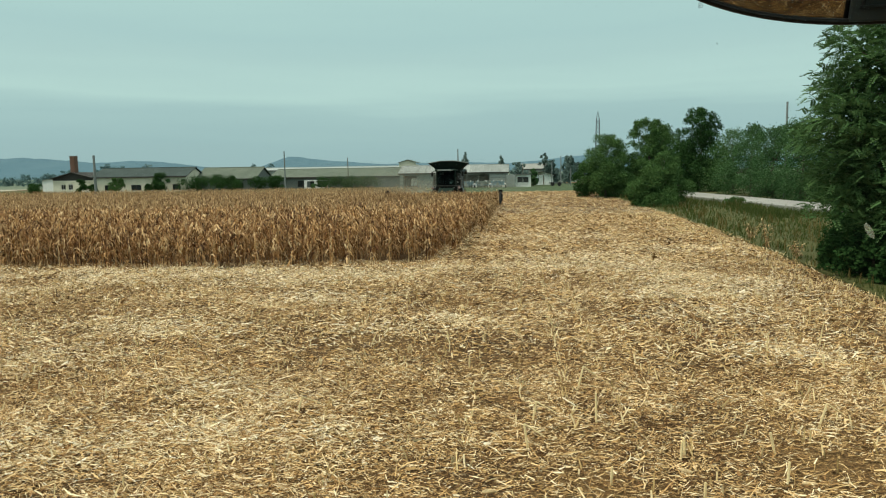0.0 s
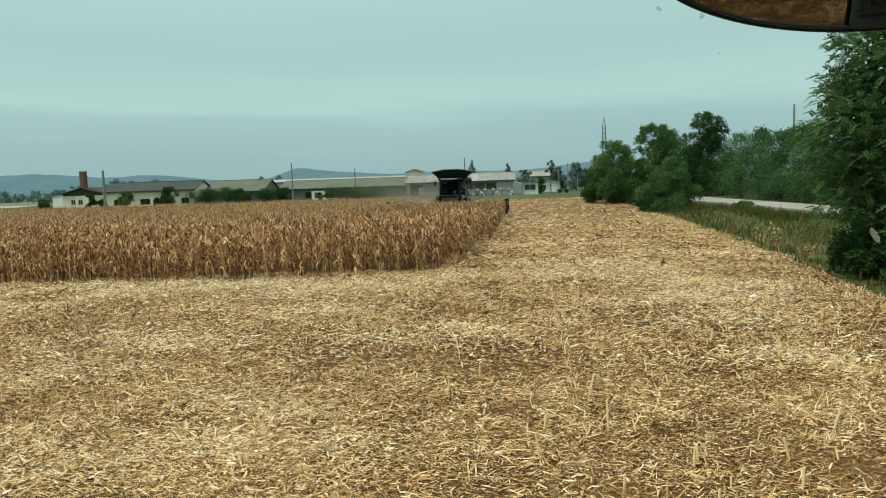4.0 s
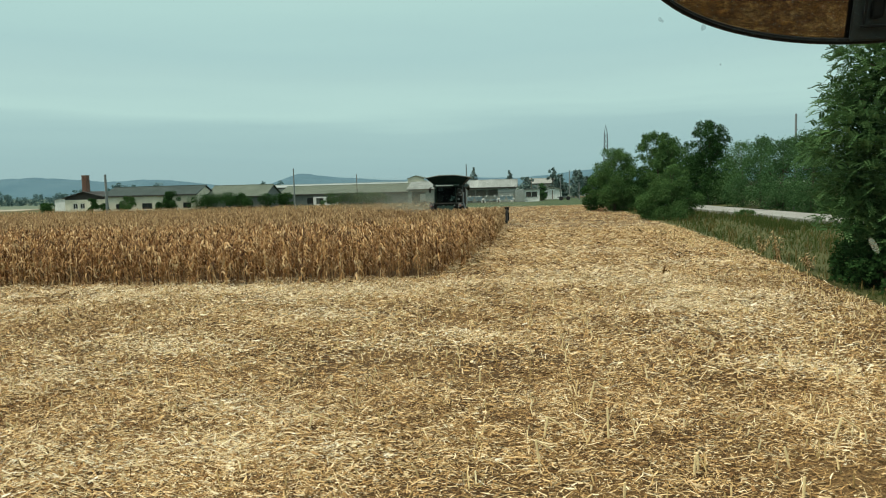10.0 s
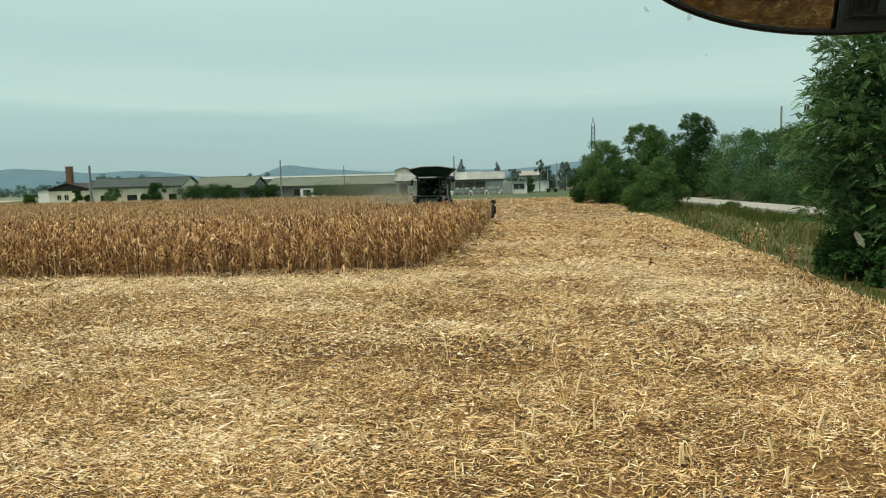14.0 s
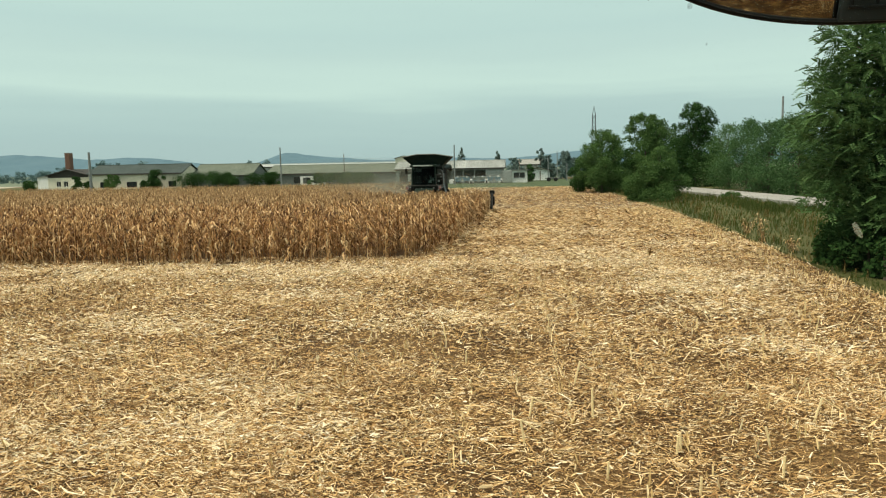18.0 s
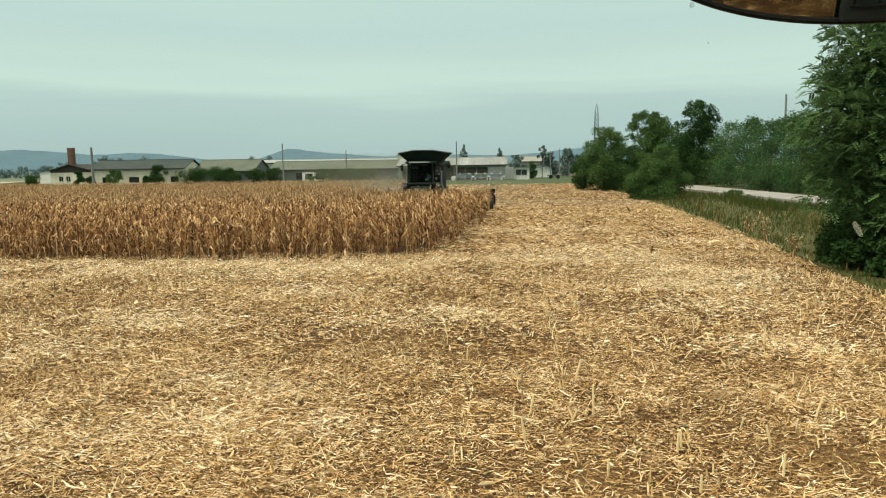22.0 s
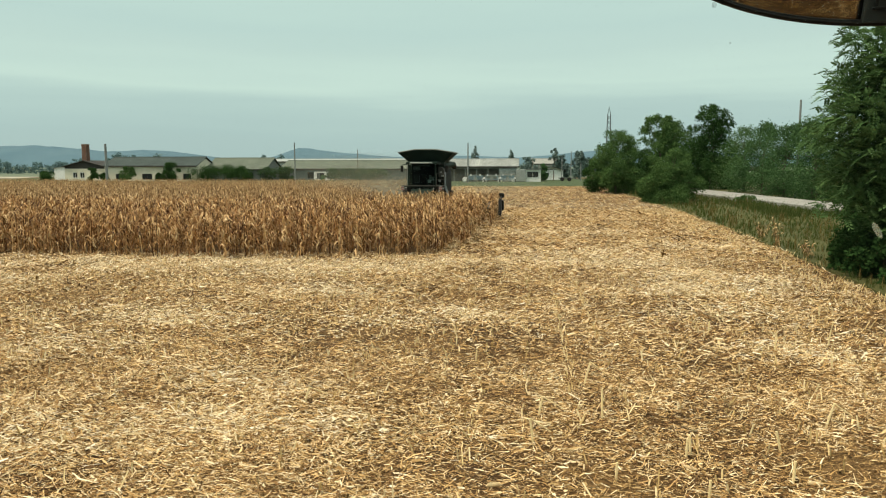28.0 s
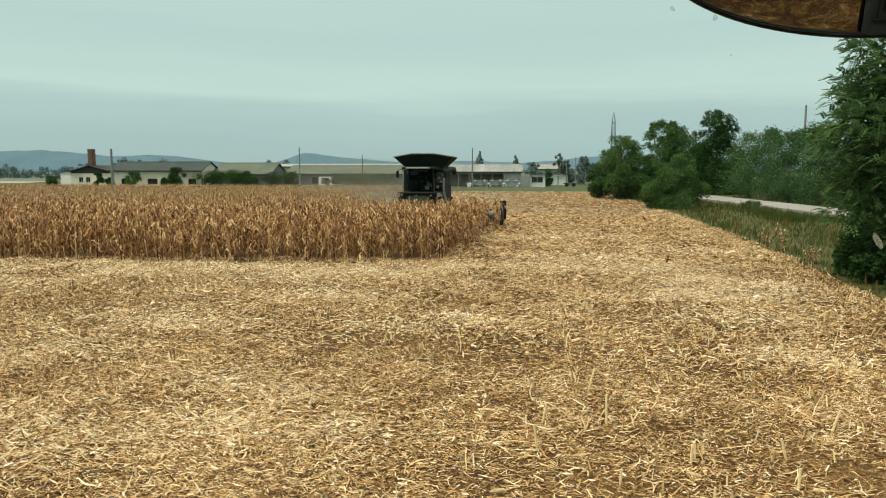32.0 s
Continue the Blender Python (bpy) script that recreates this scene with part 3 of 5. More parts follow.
def straw_patch(name, n, span, density_noise, size, label, segs=2, mat=None, spots=None, broad=1.0, seam=(0, 0)):
    """Loose chopped straw: bent strips lying on the soil, in x0, x1, y0, y1."""
    x0, x1, y0, y1 = span
    if spots is not None:
        spots = np.array(spots)
        pick = spots[rng.choice(len(spots), n, p=spots[:, 2] ** 1.7 / np.sum(spots[:, 2] ** 1.7))]
        x, y = pick[:, 0] + rng.normal(0, 1, n) * pick[:, 2] * 1.3, pick[:, 1] + rng.normal(0, 1, n) * pick[:, 2] * 0.75
    else:
        x, y = rng.uniform(x0, x1, n), rng.uniform(y0, y1, n)
    ok = ((x > -0.85 * y - 0.8) & (x < 0.53 * y + 0.8) | (y < 7)) & (x < np.interp(y, EDGE_Y, EDGE_X) + 0.15)
    swath = (x > SWATH_X0) & (y > HEADER_END)
    ok &= ~((y > np.interp(x, FRONT_X, FRONT_Y) + 1.4) & (x < np.interp(y, SIDE_Y, SIDE_X, left=-5.2) - 1.0)) | swath
    if spots is None:
        ok &= rng.random(n) < np.interp(y, [y0, y0 + seam[0] + 1e-3], [0, 1]) * np.interp(y, [y1 - seam[1] - 1e-3, y1], [1, 0])
    bare = np.zeros(n)
    for sx, sy, sr in DARK_SPOTS:
        bare += (0.12 if mat is M_MULCH else 0.34) * np.exp(-((x - sx) ** 2 / 2 + (y - sy) ** 2) / (2 * sr * sr)) * (spots is None)
    patch = np.sin(x * 1.1 + 2.0 * np.sin(y * 0.35)) * np.sin(y * 0.8 + 1.5 * np.sin(x * 0.5)) + 0.6 * np.sin(x * 3.1 + y * 1.9) * np.sin(y * 2.7 - x)
    ok &= rng.random(n) < 0.78 + density_noise * patch - bare
    x, y = x[ok], y[ok]
    n = len(x)
    ln = np.clip(rng.lognormal(math.log(size), 0.55, n), 0.025, 0.5)
    husk = rng.random(n) < 0.14
    wd = np.clip(rng.lognormal(math.log(0.0088), 0.45, n), 0.004, 0.026) * (size / 0.1) ** 0.6 * np.where(husk, 2.0, 1.0) * broad
    ln = np.where(husk, ln * 0.8, ln)
    a = np.where(rng.random(n) < 0.55, rng.normal(0.0, 0.5, n), rng.random(n) * 3.14) + 0.05
    tilt = rng.normal(0, 0.23, n) + (rng.random(n) < 0.03 * (broad < 2)) * rng.uniform(0.3, 0.9, n)
    bend = rng.normal(0, 0.075, n) * ln
    d = np.stack([np.cos(a) * np.cos(tilt), np.sin(a) * np.cos(tilt), np.sin(tilt)], 1)
    low = mat is M_MULCH
    roll_a = rng.normal(0, 0.45, n)
    s = np.stack([-np.sin(a) * np.cos(roll_a), np.cos(a) * np.cos(roll_a), np.sin(roll_a)], 1)
    c = np.stack([x, y, roll(x, y) + (0.004 if low else 0.012) + rng.gamma(1.5, 0.006 if low else 0.014, n) + np.abs(np.sin(tilt)) * ln * 0.42], 1)
    cuts = ((-0.5, 0, 0.45), (0.0, 1, 1.0), (0.5, 0, 0.3)) if segs == 2 else ((-0.5, 0, 1.0), (0.5, 0, 0.7))
    v = np.empty((n, 2 * len(cuts), 3))
    for k, (u, b, w) in enumerate(cuts):
        p = c + d * (u * ln)[:, None]
        p[:, 2] += b * np.abs(bend) * 0.5
        p += s * (b * bend)[:, None]
        v[:, 2 * k] = p - s * (w * wd / 2)[:, None]
        v[:, 2 * k + 1] = p + s * (w * wd / 2)[:, None]
    f = (np.array([[0, 1, 3, 2], [2, 3, 5, 4]])[None, :segs] + (np.arange(n) * 2 * len(cuts))[:, None, None]).reshape(-1, 4)
    return tagged(mesh_of(name, v.reshape(-1, 3), f, mat or M_STRAW), label, "straw", kind="stuff")


LITTER = "loose chopped maize straw covering the soil"
MULCH = "brown shredded maize leaves matted on the soil"
straw_patch("leaf_mulch", 150000, (-12.5, 8.0, 6.3, 14.5), 0.05, 0.075, MULCH, 1, M_MULCH, None, 1.35, (0, 3))
straw_patch("leaf_mulch", 115000, (-25, 11, 11.5, 29.5), 0.05, 0.105, MULCH, 1, M_MULCH, None, 1.8, (3, 1))
straw_patch("leaf_mulch", 36000, (-4, 12.5, 28, 60), 0.05, 0.22, MULCH, 1, M_MULCH, None, 2.0, (2, 4))
straw_patch("straw_litter", 115000, (-12.5, 8.0, 6.3, 14.5), 0.15, 0.092, LITTER, broad=1.05, seam=(0, 3))
straw_patch("straw_litter", 210000, (-12.5, 8.0, 6.3, 14.5), 0.15, 0.062, LITTER, 1, broad=1.1, seam=(0, 3))
straw_patch("straw_litter", 330000, (-25, 11, 11.5, 31), 0.18, 0.080, LITTER, 1, broad=1.5, seam=(3, 3))
straw_patch("straw_litter", 135000, (-4, 12.5, 28, 62), 0.2, 0.11, LITTER, 1, broad=2.1, seam=(3, 8))
straw_patch("straw_litter", 60000, (-15, 12.5, 47, 126), 0.2, 0.20, LITTER, 1, broad=1.7, seam=(8, 0))
straw_patch("husk_litter", 90000, (0, 0, 0, 0), 0.2, 0.085, "pale husks and chaff lying in patches", 1, M_CHAFF, PALE_SPOTS, 1.9)
straw_patch("husk_litter", 4000, (-8, 6, 6, 13), 0.2, 0.055, "pale husk flakes scattered over the straw", 1, M_CHAFF, None, 2.2)
straw_patch("husk_litter", 45000, (-16, 12, 14, 70), 0.2, 0.11, "pale husks scattered over the straw", 1, M_CHAFF, None, 1.6)
straw_patch("husk_litter", 7000, (-12, 10, 6, 29), 0.2, 0.10, "pale husks scattered over the straw", 2, M_CHAFF)
straw_patch("straw_litter", 22000, (-6, 8, -4, 6.9), 0.28, 0.085, LITTER, 1, broad=1.1)
straw_patch("straw_litter", 26000, (-1, 10, -20, -4), 0.2, 0.13, LITTER, 1)

# cut stumps in their rows
stump = joined([ribbon([(0, 0, -0.02), (0.01, 0, 0.5), (0.015, 0, 1)], [0.024, 0.022, 0.018], s) for s in ((1, 0, 0), (0, 1, 0))])


def stumps(name, n, span, tall, label):
    x0, x1, y0, y1 = span
    x = np.round(rng.uniform(x0, x1, n) / 0.75) * 0.75 + rng.normal(0, 0.05, n)
    y = rng.uniform(y0, y1, n)
    ok = (x > -0.9 * y - 3) & (x < np.interp(y, EDGE_Y, EDGE_X) + 0.15)
    ok &= ~((y > np.interp(x, FRONT_X, FRONT_Y) - 0.1) & (x < np.interp(y, SIDE_Y, SIDE_X, left=-5.2) + 0.1))
    x, y = x[ok], y[ok]
    n = len(x)
    h = rng.uniform(0.4, 1.25, n) * tall
    ob = place_many(name, [stump], np.zeros(n, int), np.stack([x, y, roll(x, y)], 1), rng.random(n) * 6.28, np.stack([np.ones(n), np.ones(n), h], 1), M_STUB,
                    rng.normal(0, 0.35, (n, 2)))
    return tagged(ob, label, "stubble", kind="stuff")


stumps("stubble", 2600, (-16, 9.5, 7, 29), 0.17, "short cut maize stumps standing in rows")
stumps("stubble", 1500, (8.8, 11.6, 18, 60), 0.19, "taller maize stubble along the field's edge")


def cut_stalk(at, h, lean, turn, broken):
    """A single stump of a maize stalk, with its torn top or a snapped upper half."""
    st = empty("maize_stump", at, turn)
    tagged(st, "snapped pale maize stalk standing in the stubble" if broken else "pale cut maize stump standing in the stubble", "stump", "maize stumps in the foreground")
    top = Vector((lean * h, 0, h))
    part("stalk", tube((0, 0, -0.03), top, 0.017, 0.015, 7), M_STUB, st)
    part("node", tube(top * 0.45 - Vector((0, 0, 0.008)), top * 0.45 + Vector((0, 0, 0.008)), 0.0195, sides=7), M_STUB, st)
    if broken:
        part("snapped_top", tube(top, top + Vector((0.28, 0.05, -h * 0.55)), 0.012, 0.008, 6), M_STUB, st)
    sh = mesh_of("torn_sheath", *ribbon([top * 0.3, top * 0.6 + Vector((0.02, 0.02, 0)), top * 0.8 + Vector((0.06, 0.03, 0.0))], [0.02, 0.03, 0.01], (0.2, 0.9, 0.1)), M_CHAFF)
    sh.parent = st


for k, (x, y, h, lean, b) in enumerate([(2.02, 8.91, 0.26, 0.05, 0), (2.10, 9.03, 0.25, -0.06, 0), (3.09, 8.29, 0.27, 0.05, 0), (3.22, 9.06, 0.30, -0.25, 0), (0.11, 9.04, 0.36, -0.15, 1), (1.09, 10.0, 0.45, -0.03, 0),
                                        (1.06, 8.13, 0.22, 0.04, 0), (2.05, 7.85, 0.22, 0.02, 0), (0.18, 10.05, 0.3, 0.2, 1), (4.1, 9.99, 0.35, 0.3, 1), (0.95, 11.63, 0.4, 0.25, 1), (4.7, 13.87, 0.35, 0.05, 0), (-0.95, 13.15, 0.22, 0.05, 0),
                                        (5.4, 13.0, 0.3, -0.1, 0), (6.2, 15.2, 0.32, 0.12, 0), (3.9, 15.6, 0.28, 0.05, 0), (6.9, 17.5, 0.35, -0.05, 0), (-3.4, 10.3, 0.25, 0.3, 1), (-1.8, 15.0, 0.2, 0.1, 0)]):
    cut_stalk((x, y, float(roll(np.float64(x), np.float64(y)))), h, lean, (k * 47) % 40 - 20, b)
for k, (x, y) in enumerate([(0.05, 11.0), (2.0, 8.55), (-0.35, 7.75), (1.35, 11.4), (-1.6, 8.7), (3.3, 8.2), (4.2, 11.6), (-4.5, 9.6)]):
    ob = new("maize_cob", COB_MESH)
    ob.matrix_basis = pose(x, y, float(roll(np.float64(x), np.float64(y))) + 0.045, 90, 0, k * 53)
    ob.scale = (0.8, 0.8, 0.8)
    tagged(ob, "pale stripped maize cob lying in the straw", "cob", "fallen maize cobs")

# ---- grass on the verge ----
blade = [ribbon([(0, 0, 0), (0.1 * math.cos(a), 0.1 * math.sin(a), 0.6), (0.4 * math.cos(a), 0.4 * math.sin(a), 1.0)], [0.05, 0.045, 0.01],
                (-math.sin(a), math.cos(a), 0)) for a in (0.3, 1.9, 3.4, 4.8)]
tuft = joined([(v + np.array([math.cos(i * 2.4) * 0.12, math.sin(i * 2.4) * 0.12, 0]), f) for i, (v, f) in enumerate(blade + blade[:2])])


def grass(name, n, span, tall, edge, mat, label):
    x0, x1, y0, y1 = span
    x, y = rng.uniform(x0, x1, n), y0 + (y1 - y0) * rng.random(n) ** 1.6
    ok = (x > np.interp(y, EDGE_Y, EDGE_X) + rng.normal(0, 0.15, n) + edge) & (x < np.interp(y, [8, 40, 60.5, 74.6, 92, 125], [26.8, 23.6, 22.1, 20.75, 19.3, 17.3]) + 0.1)
    ok &= ~((y < 27.5) & (x > np.interp(y, EDGE_Y, EDGE_X) + 0.5))
    x, y = x[ok], y[ok]
    n = len(x)
    h = tall * rng.uniform(0.5, 1.3, n) * (0.8 + 0.35 * np.sin(x * 1.3 + y * 0.5) * np.sin(y * 0.7))
    ob = place_many(name, [tuft], np.zeros(n, int), np.stack([x, y, np.full(n, 0.02)], 1), rng.random(n) * 6.28, np.stack([h * 0.9, h * 0.9, h], 1), mat)
    return tagged(ob, label, "grass", kind="stuff")


grass("verge_grass", 17000, (9.8, 25, 16, 125), 0.30, 0.0, M_GRASS, "rank green and straw-coloured verge grass")
grass("road_grass", 1500, (17.2, 22.6, 52, 100), 0.55, 0.0, M_GRASS, "tall green grass along the road's edge")
grass("dry_grass", 900, (9.8, 20.5, 22, 90), 0.50, 0.1, M_DRYGRASS, "tall seeding grass, faded to straw, among the green")

# ---- trees and bushes ----


def leaf_cloud(name, clumps, n, size, mat, parent):
    """Leaves on many clumps: (centre, radius). Leaves sit near each clump's outside and droop a little."""
    r = np.random.default_rng(len(bpy.data.objects))
    c = np.array([k[0] for k in clumps])
    rad = np.array([k[1] for k in clumps])
    pick = r.choice(len(c), n, p=rad ** 2 / np.sum(rad ** 2))
    d = r.normal(size=(n, 3))
    d /= np.linalg.norm(d, axis=1, keepdims=True)
    d[:, 2] = np.where(d[:, 2] < -0.5, -d[:, 2], d[:, 2])
    p = c[pick] + d * (rad[pick] * (0.25 + 0.8 * r.random(n) ** 0.5))[:, None] + r.normal(size=(n, 3)) * (rad[pick] * 0.1)[:, None]
    a = r.normal(size=(n, 3)) + d * 0.4 - np.array([0, 0, 0.35])
    a /= np.linalg.norm(a, axis=1, keepdims=True)
    b = np.cross(a, r.normal(size=(n, 3)) * 0.38 + d * 0.95)
    b /= np.linalg.norm(b, axis=1, keepdims=True) + 1e-6
    ln = size * r.uniform(0.6, 1.4, n)[:, None]
    v = np.empty((n, 4, 3))
    v[:, 0], v[:, 2] = p - a * ln * 0.5, p + a * ln * 0.5
    v[:, 1], v[:, 3] = p + b * ln * 0.27 + a * ln * 0.05, p - b * ln * 0.27 + a * ln * 0.05
    ob = mesh_of(name, v.reshape(-1, 3), np.arange(n * 4).reshape(-1, 4), mat)
    ob.parent = parent
    return ob


def tree(at, height, radius, n, size, mat, label, seed, base=0.15, trunk=0.18, squash=1.0, clumps=30, name="tree", category="tree", spiky=0.0, peak=1.0):
    """A tapered trunk with limbs, and a crown of leaf clumps with gaps between them."""
    r = random.Random(seed)
    root = empty(name, at)
    tagged(root, label, category)
    bm = bmesh.new()
    top = Vector((r.uniform(-0.1, 0.1) * radius, r.uniform(-0.1, 0.1) * radius, height * 0.62))
    mid = top * 0.45 + Vector((r.uniform(-0.15, 0.15), r.uniform(-0.15, 0.15), 0))
    add_tube(bm, (0, 0, -0.1), mid, trunk, trunk * 0.75, 8)
    add_tube(bm, mid, top, trunk * 0.75, trunk * 0.3, 7)
    spots = []
    for i in range(clumps):
        u = (i + 0.5) / clumps
        z = base + (1 - base) * u
        wide = math.sin(math.pi * min(1, (u * 0.86 + 0.14)) ** 0.8) ** 0.6 if peak == 1 else math.sqrt(max(0.0, 1 - ((u - 0.12) / 0.9) ** 2))
        ang, off = r.random() * 6.28, math.sqrt(r.random())
        rad = radius * ((0.26 + 0.24 * r.random()) if clumps > 20 else (0.34 + 0.2 * r.random())) * (1 - (0.35 if peak == 1 else 0.55) * u)
        reach = max(0.0, radius * wide * off - rad * 0.15) * (1 + spiky * r.random())
        p = Vector((math.cos(ang) * reach, math.sin(ang) * reach * squash, min(z * height, height - rad * 0.8) - r.random() * 0.06 * height))
        spots.append((p, rad))
        if i % 3 == 0:
            start = mid.lerp(top, min(1, 0.15 + u * 0.85)) if u > 0.25 else mid * (0.4 + u)
            knee = start.lerp(p, 0.5) + Vector((0, 0, -0.1 * height * r.random()))
            add_tube(bm, start, knee, trunk * 0.32, trunk * 0.2, 5)
            add_tube(bm, knee, p, trunk * 0.2, trunk * 0.06, 5)
    part("trunk", bm, M_BARK, root, "bark-covered trunk and limbs")
    leaf_cloud("crown", spots, n, size, mat, root)
    return root


def bush(at, height, radius, n, size, mat, label, seed, clumps=10):
    return tree(at, height, radius, n, size, mat, label, seed, base=0.12, trunk=0.07, clumps=clumps, name="bush", category="bush")


def frond_crown(name, clumps, n, length, mat, parent, seed):
    """Feathered leaves: each frond is a stem with five pairs of leaflets and one at its tip, hanging outward from a clump."""
    r = np.random.default_rng(seed)
    c, rad = np.array([k[0] for k in clumps]), np.array([k[1] for k in clumps])
    pick = r.choice(len(c), n, p=rad ** 2 / np.sum(rad ** 2))
    d = r.normal(size=(n, 3))
    d /= np.linalg.norm(d, axis=1, keepdims=True)
    d[:, 2] = np.where(d[:, 2] < -0.35, -d[:, 2], d[:, 2])
    p = c[pick] + d * (rad[pick] * (0.35 + 0.7 * r.random(n) ** 0.5))[:, None]
    out = d * np.array([1, 1, 0.35]) + r.normal(size=(n, 3)) * 0.6
    out[:, 2] += 0.25
    out /= np.linalg.norm(out, axis=1, keepdims=True)
    side = np.cross(out, np.array([0, 0, 1.0]) + r.normal(size=(n, 3)) * 0.35)
    side /= np.linalg.norm(side, axis=1, keepdims=True) + 1e-6
    ln = length * r.uniform(0.65, 1.35, n)[:, None]
    nodes = 6
    stem, verts, faces = [], [], []
    for k in range(nodes):
        u = k / (nodes - 1)
        q = p + out * ln * u - np.array([0, 0, 1.0]) * ln * 0.42 * u * u
        stem.append((q - side * ln * 0.008, q + side * ln * 0.008))
    for left, right in stem:
        verts += [left, right]
    for k in range(nodes - 1):
        faces.append((2 * k, 2 * k + 1, 2 * k + 3, 2 * k + 2))
    for k in range(1, nodes):
        for which, sgn in ((0, -1), (1, 1)):
            root = stem[k][which]
            away = side * sgn * 0.85 + out * (0.55 if k < nodes - 1 else 1.4) - np.array([0, 0, 0.28])
            leaf = ln * 0.34 * (1.0 if k < nodes - 1 else 0.8)
            wide = out * 0.5 - side * sgn * 0.25
            i = len(verts)
            verts += [root + away * leaf * 0.5 + wide * leaf * 0.62, root + away * leaf, root + away * leaf * 0.5 - wide * leaf * 0.62]
            faces.append((2 * k + which, i, i + 1, i + 2))
    v = np.stack(verts, 1)
    f = (np.array(faces)[None] + (np.arange(n) * v.shape[1])[:, None, None]).reshape(-1, 4)
    ob = mesh_of(name, v.reshape(-1, 3), f, mat)
    ob.parent = parent
    return ob


def acacia(at, height, radius, seed, label):
    """A tall tree at the field's edge: tapered trunk, limbs, overhanging tiers of feathered fronds over a leafy core."""
    r = random.Random(seed)
    root = empty("tree", at)
    tagged(root, label, "tree")
    trunk = bmesh.new()
    spine = [Vector((0, 0, -0.1)), Vector((0.2, 0.1, 2.6)), Vector((-0.1, 0.2, 5.6)), Vector((0.1, 0, 8.4)), Vector((0.15, 0.1, height - 1.2))]
    for k in range(4):
        add_tube(trunk, spine[k], spine[k + 1], 0.24 - 0.05 * k, 0.19 - 0.05 * k, 9)
    outer, core = [], []
    for i in range(150):
        u = (i + 0.5) / 150
        if u > 0.55 and i % 5 < 2:
            continue
        z = 1.3 + (height - 2.0) * u
        wide = radius * np.interp(u, [0, 0.1, 0.2, 0.45, 0.6, 0.8, 1.0], [0.45, 0.95, 0.92, 0.97, 0.78, 0.46, 0.22])
        ang = i * 2.39996 + r.uniform(-0.5, 0.5)
        off = wide * (0.72 + 0.28 * r.random()) * (0.96 + 0.08 * math.sin(u * 23))
        p = Vector((math.cos(ang) * off, math.sin(ang) * off, z + r.uniform(-0.3, 0.3)))
        outer.append((p, 0.5 + 0.5 * r.random()))
        if i % 2 == 0 and u < 0.62:
            core.append((Vector((p.x * 0.6, p.y * 0.6, p.z)), 1.05))
        if i % 4 == 0:
            start = Vector((0, 0.1, max(1.0, z - 1.4)))
            knee = start.lerp(p, 0.55) + Vector((0, 0, 0.25))
            add_tube(trunk, start, knee, 0.07, 0.045, 5)
            add_tube(trunk, knee, p, 0.045, 0.015, 5)
    part("trunk", trunk, M_BARK, root, "bark-covered trunk and limbs")
    # core leaves are coloured darker than the fronds, as shade inside the crown
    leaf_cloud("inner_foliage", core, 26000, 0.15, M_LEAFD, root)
    frond_crown("crown", outer, 13500, 0.27, M_LEAF, root, seed)
    return root


acacia((12.95, 24.7, 0), 11.4, 3.55, 11, "tall leafy acacia tree at the field's edge")
# the darker leaf on this undergrowth also paints in shade below the tree
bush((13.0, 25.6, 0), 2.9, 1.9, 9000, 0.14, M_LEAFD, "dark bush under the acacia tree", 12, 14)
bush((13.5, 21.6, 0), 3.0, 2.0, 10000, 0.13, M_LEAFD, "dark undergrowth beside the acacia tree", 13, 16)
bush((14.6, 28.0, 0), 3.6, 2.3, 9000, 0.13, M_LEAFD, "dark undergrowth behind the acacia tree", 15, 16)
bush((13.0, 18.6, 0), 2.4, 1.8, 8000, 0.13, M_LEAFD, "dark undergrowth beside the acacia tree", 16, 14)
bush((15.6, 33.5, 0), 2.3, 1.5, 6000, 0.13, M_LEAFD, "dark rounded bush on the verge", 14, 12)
# low bushes added along the edge to imitate grass lying in shade
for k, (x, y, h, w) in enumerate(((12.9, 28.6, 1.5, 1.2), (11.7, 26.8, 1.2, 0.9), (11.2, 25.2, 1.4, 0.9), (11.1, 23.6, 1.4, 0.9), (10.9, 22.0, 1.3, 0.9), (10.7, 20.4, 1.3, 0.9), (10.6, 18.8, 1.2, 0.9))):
    bush((x, y, 0), h, w, 2800, 0.14, M_LEAFD, "low dark bush added to darken the shaded ground under the acacia tree", 17 + k, 9)
tree((11.2, 94, 0), 8.1, 3.5, 24000, 0.21, M_LEAFM, "rounded green tree at the field's edge", 21, base=0.02, clumps=70, peak=1.9)
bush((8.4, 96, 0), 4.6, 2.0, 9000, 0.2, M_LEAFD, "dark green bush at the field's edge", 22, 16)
tree((13.6, 99, 0), 6.4, 2.7, 13000, 0.2, M_LEAFD, "dark green tree at the field's edge", 28, base=0.02, clumps=34)
tree((13.5, 70, 0), 5.2, 2.55, 20000, 0.17, M_LEAFM, "spreading green bush on the verge", 23, base=0.03, clumps=40, peak=1.8, name="bush", category="bush", spiky=0.25)
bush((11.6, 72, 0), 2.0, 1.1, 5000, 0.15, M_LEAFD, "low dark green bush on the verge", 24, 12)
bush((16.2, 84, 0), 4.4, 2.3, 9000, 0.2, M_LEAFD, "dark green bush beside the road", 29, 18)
tree((17.6, 99, 0), 10.6, 3.6, 24000, 0.27, M_LEAFM, "tall green roadside tree", 25, base=0.03, clumps=70, spiky=0.15, peak=2.0)
tree((24.8, 127, 0), 10.4, 4.9, 16000, 0.3, M_LEAFD, "dark green roadside tree", 26, base=0.02, clumps=56)
tree((27.4, 112, 0), 12.7, 4.2, 24000, 0.3, M_LEAFD, "tall dark roadside tree with a dense head", 27, base=0.05, clumps=80, peak=2.0)
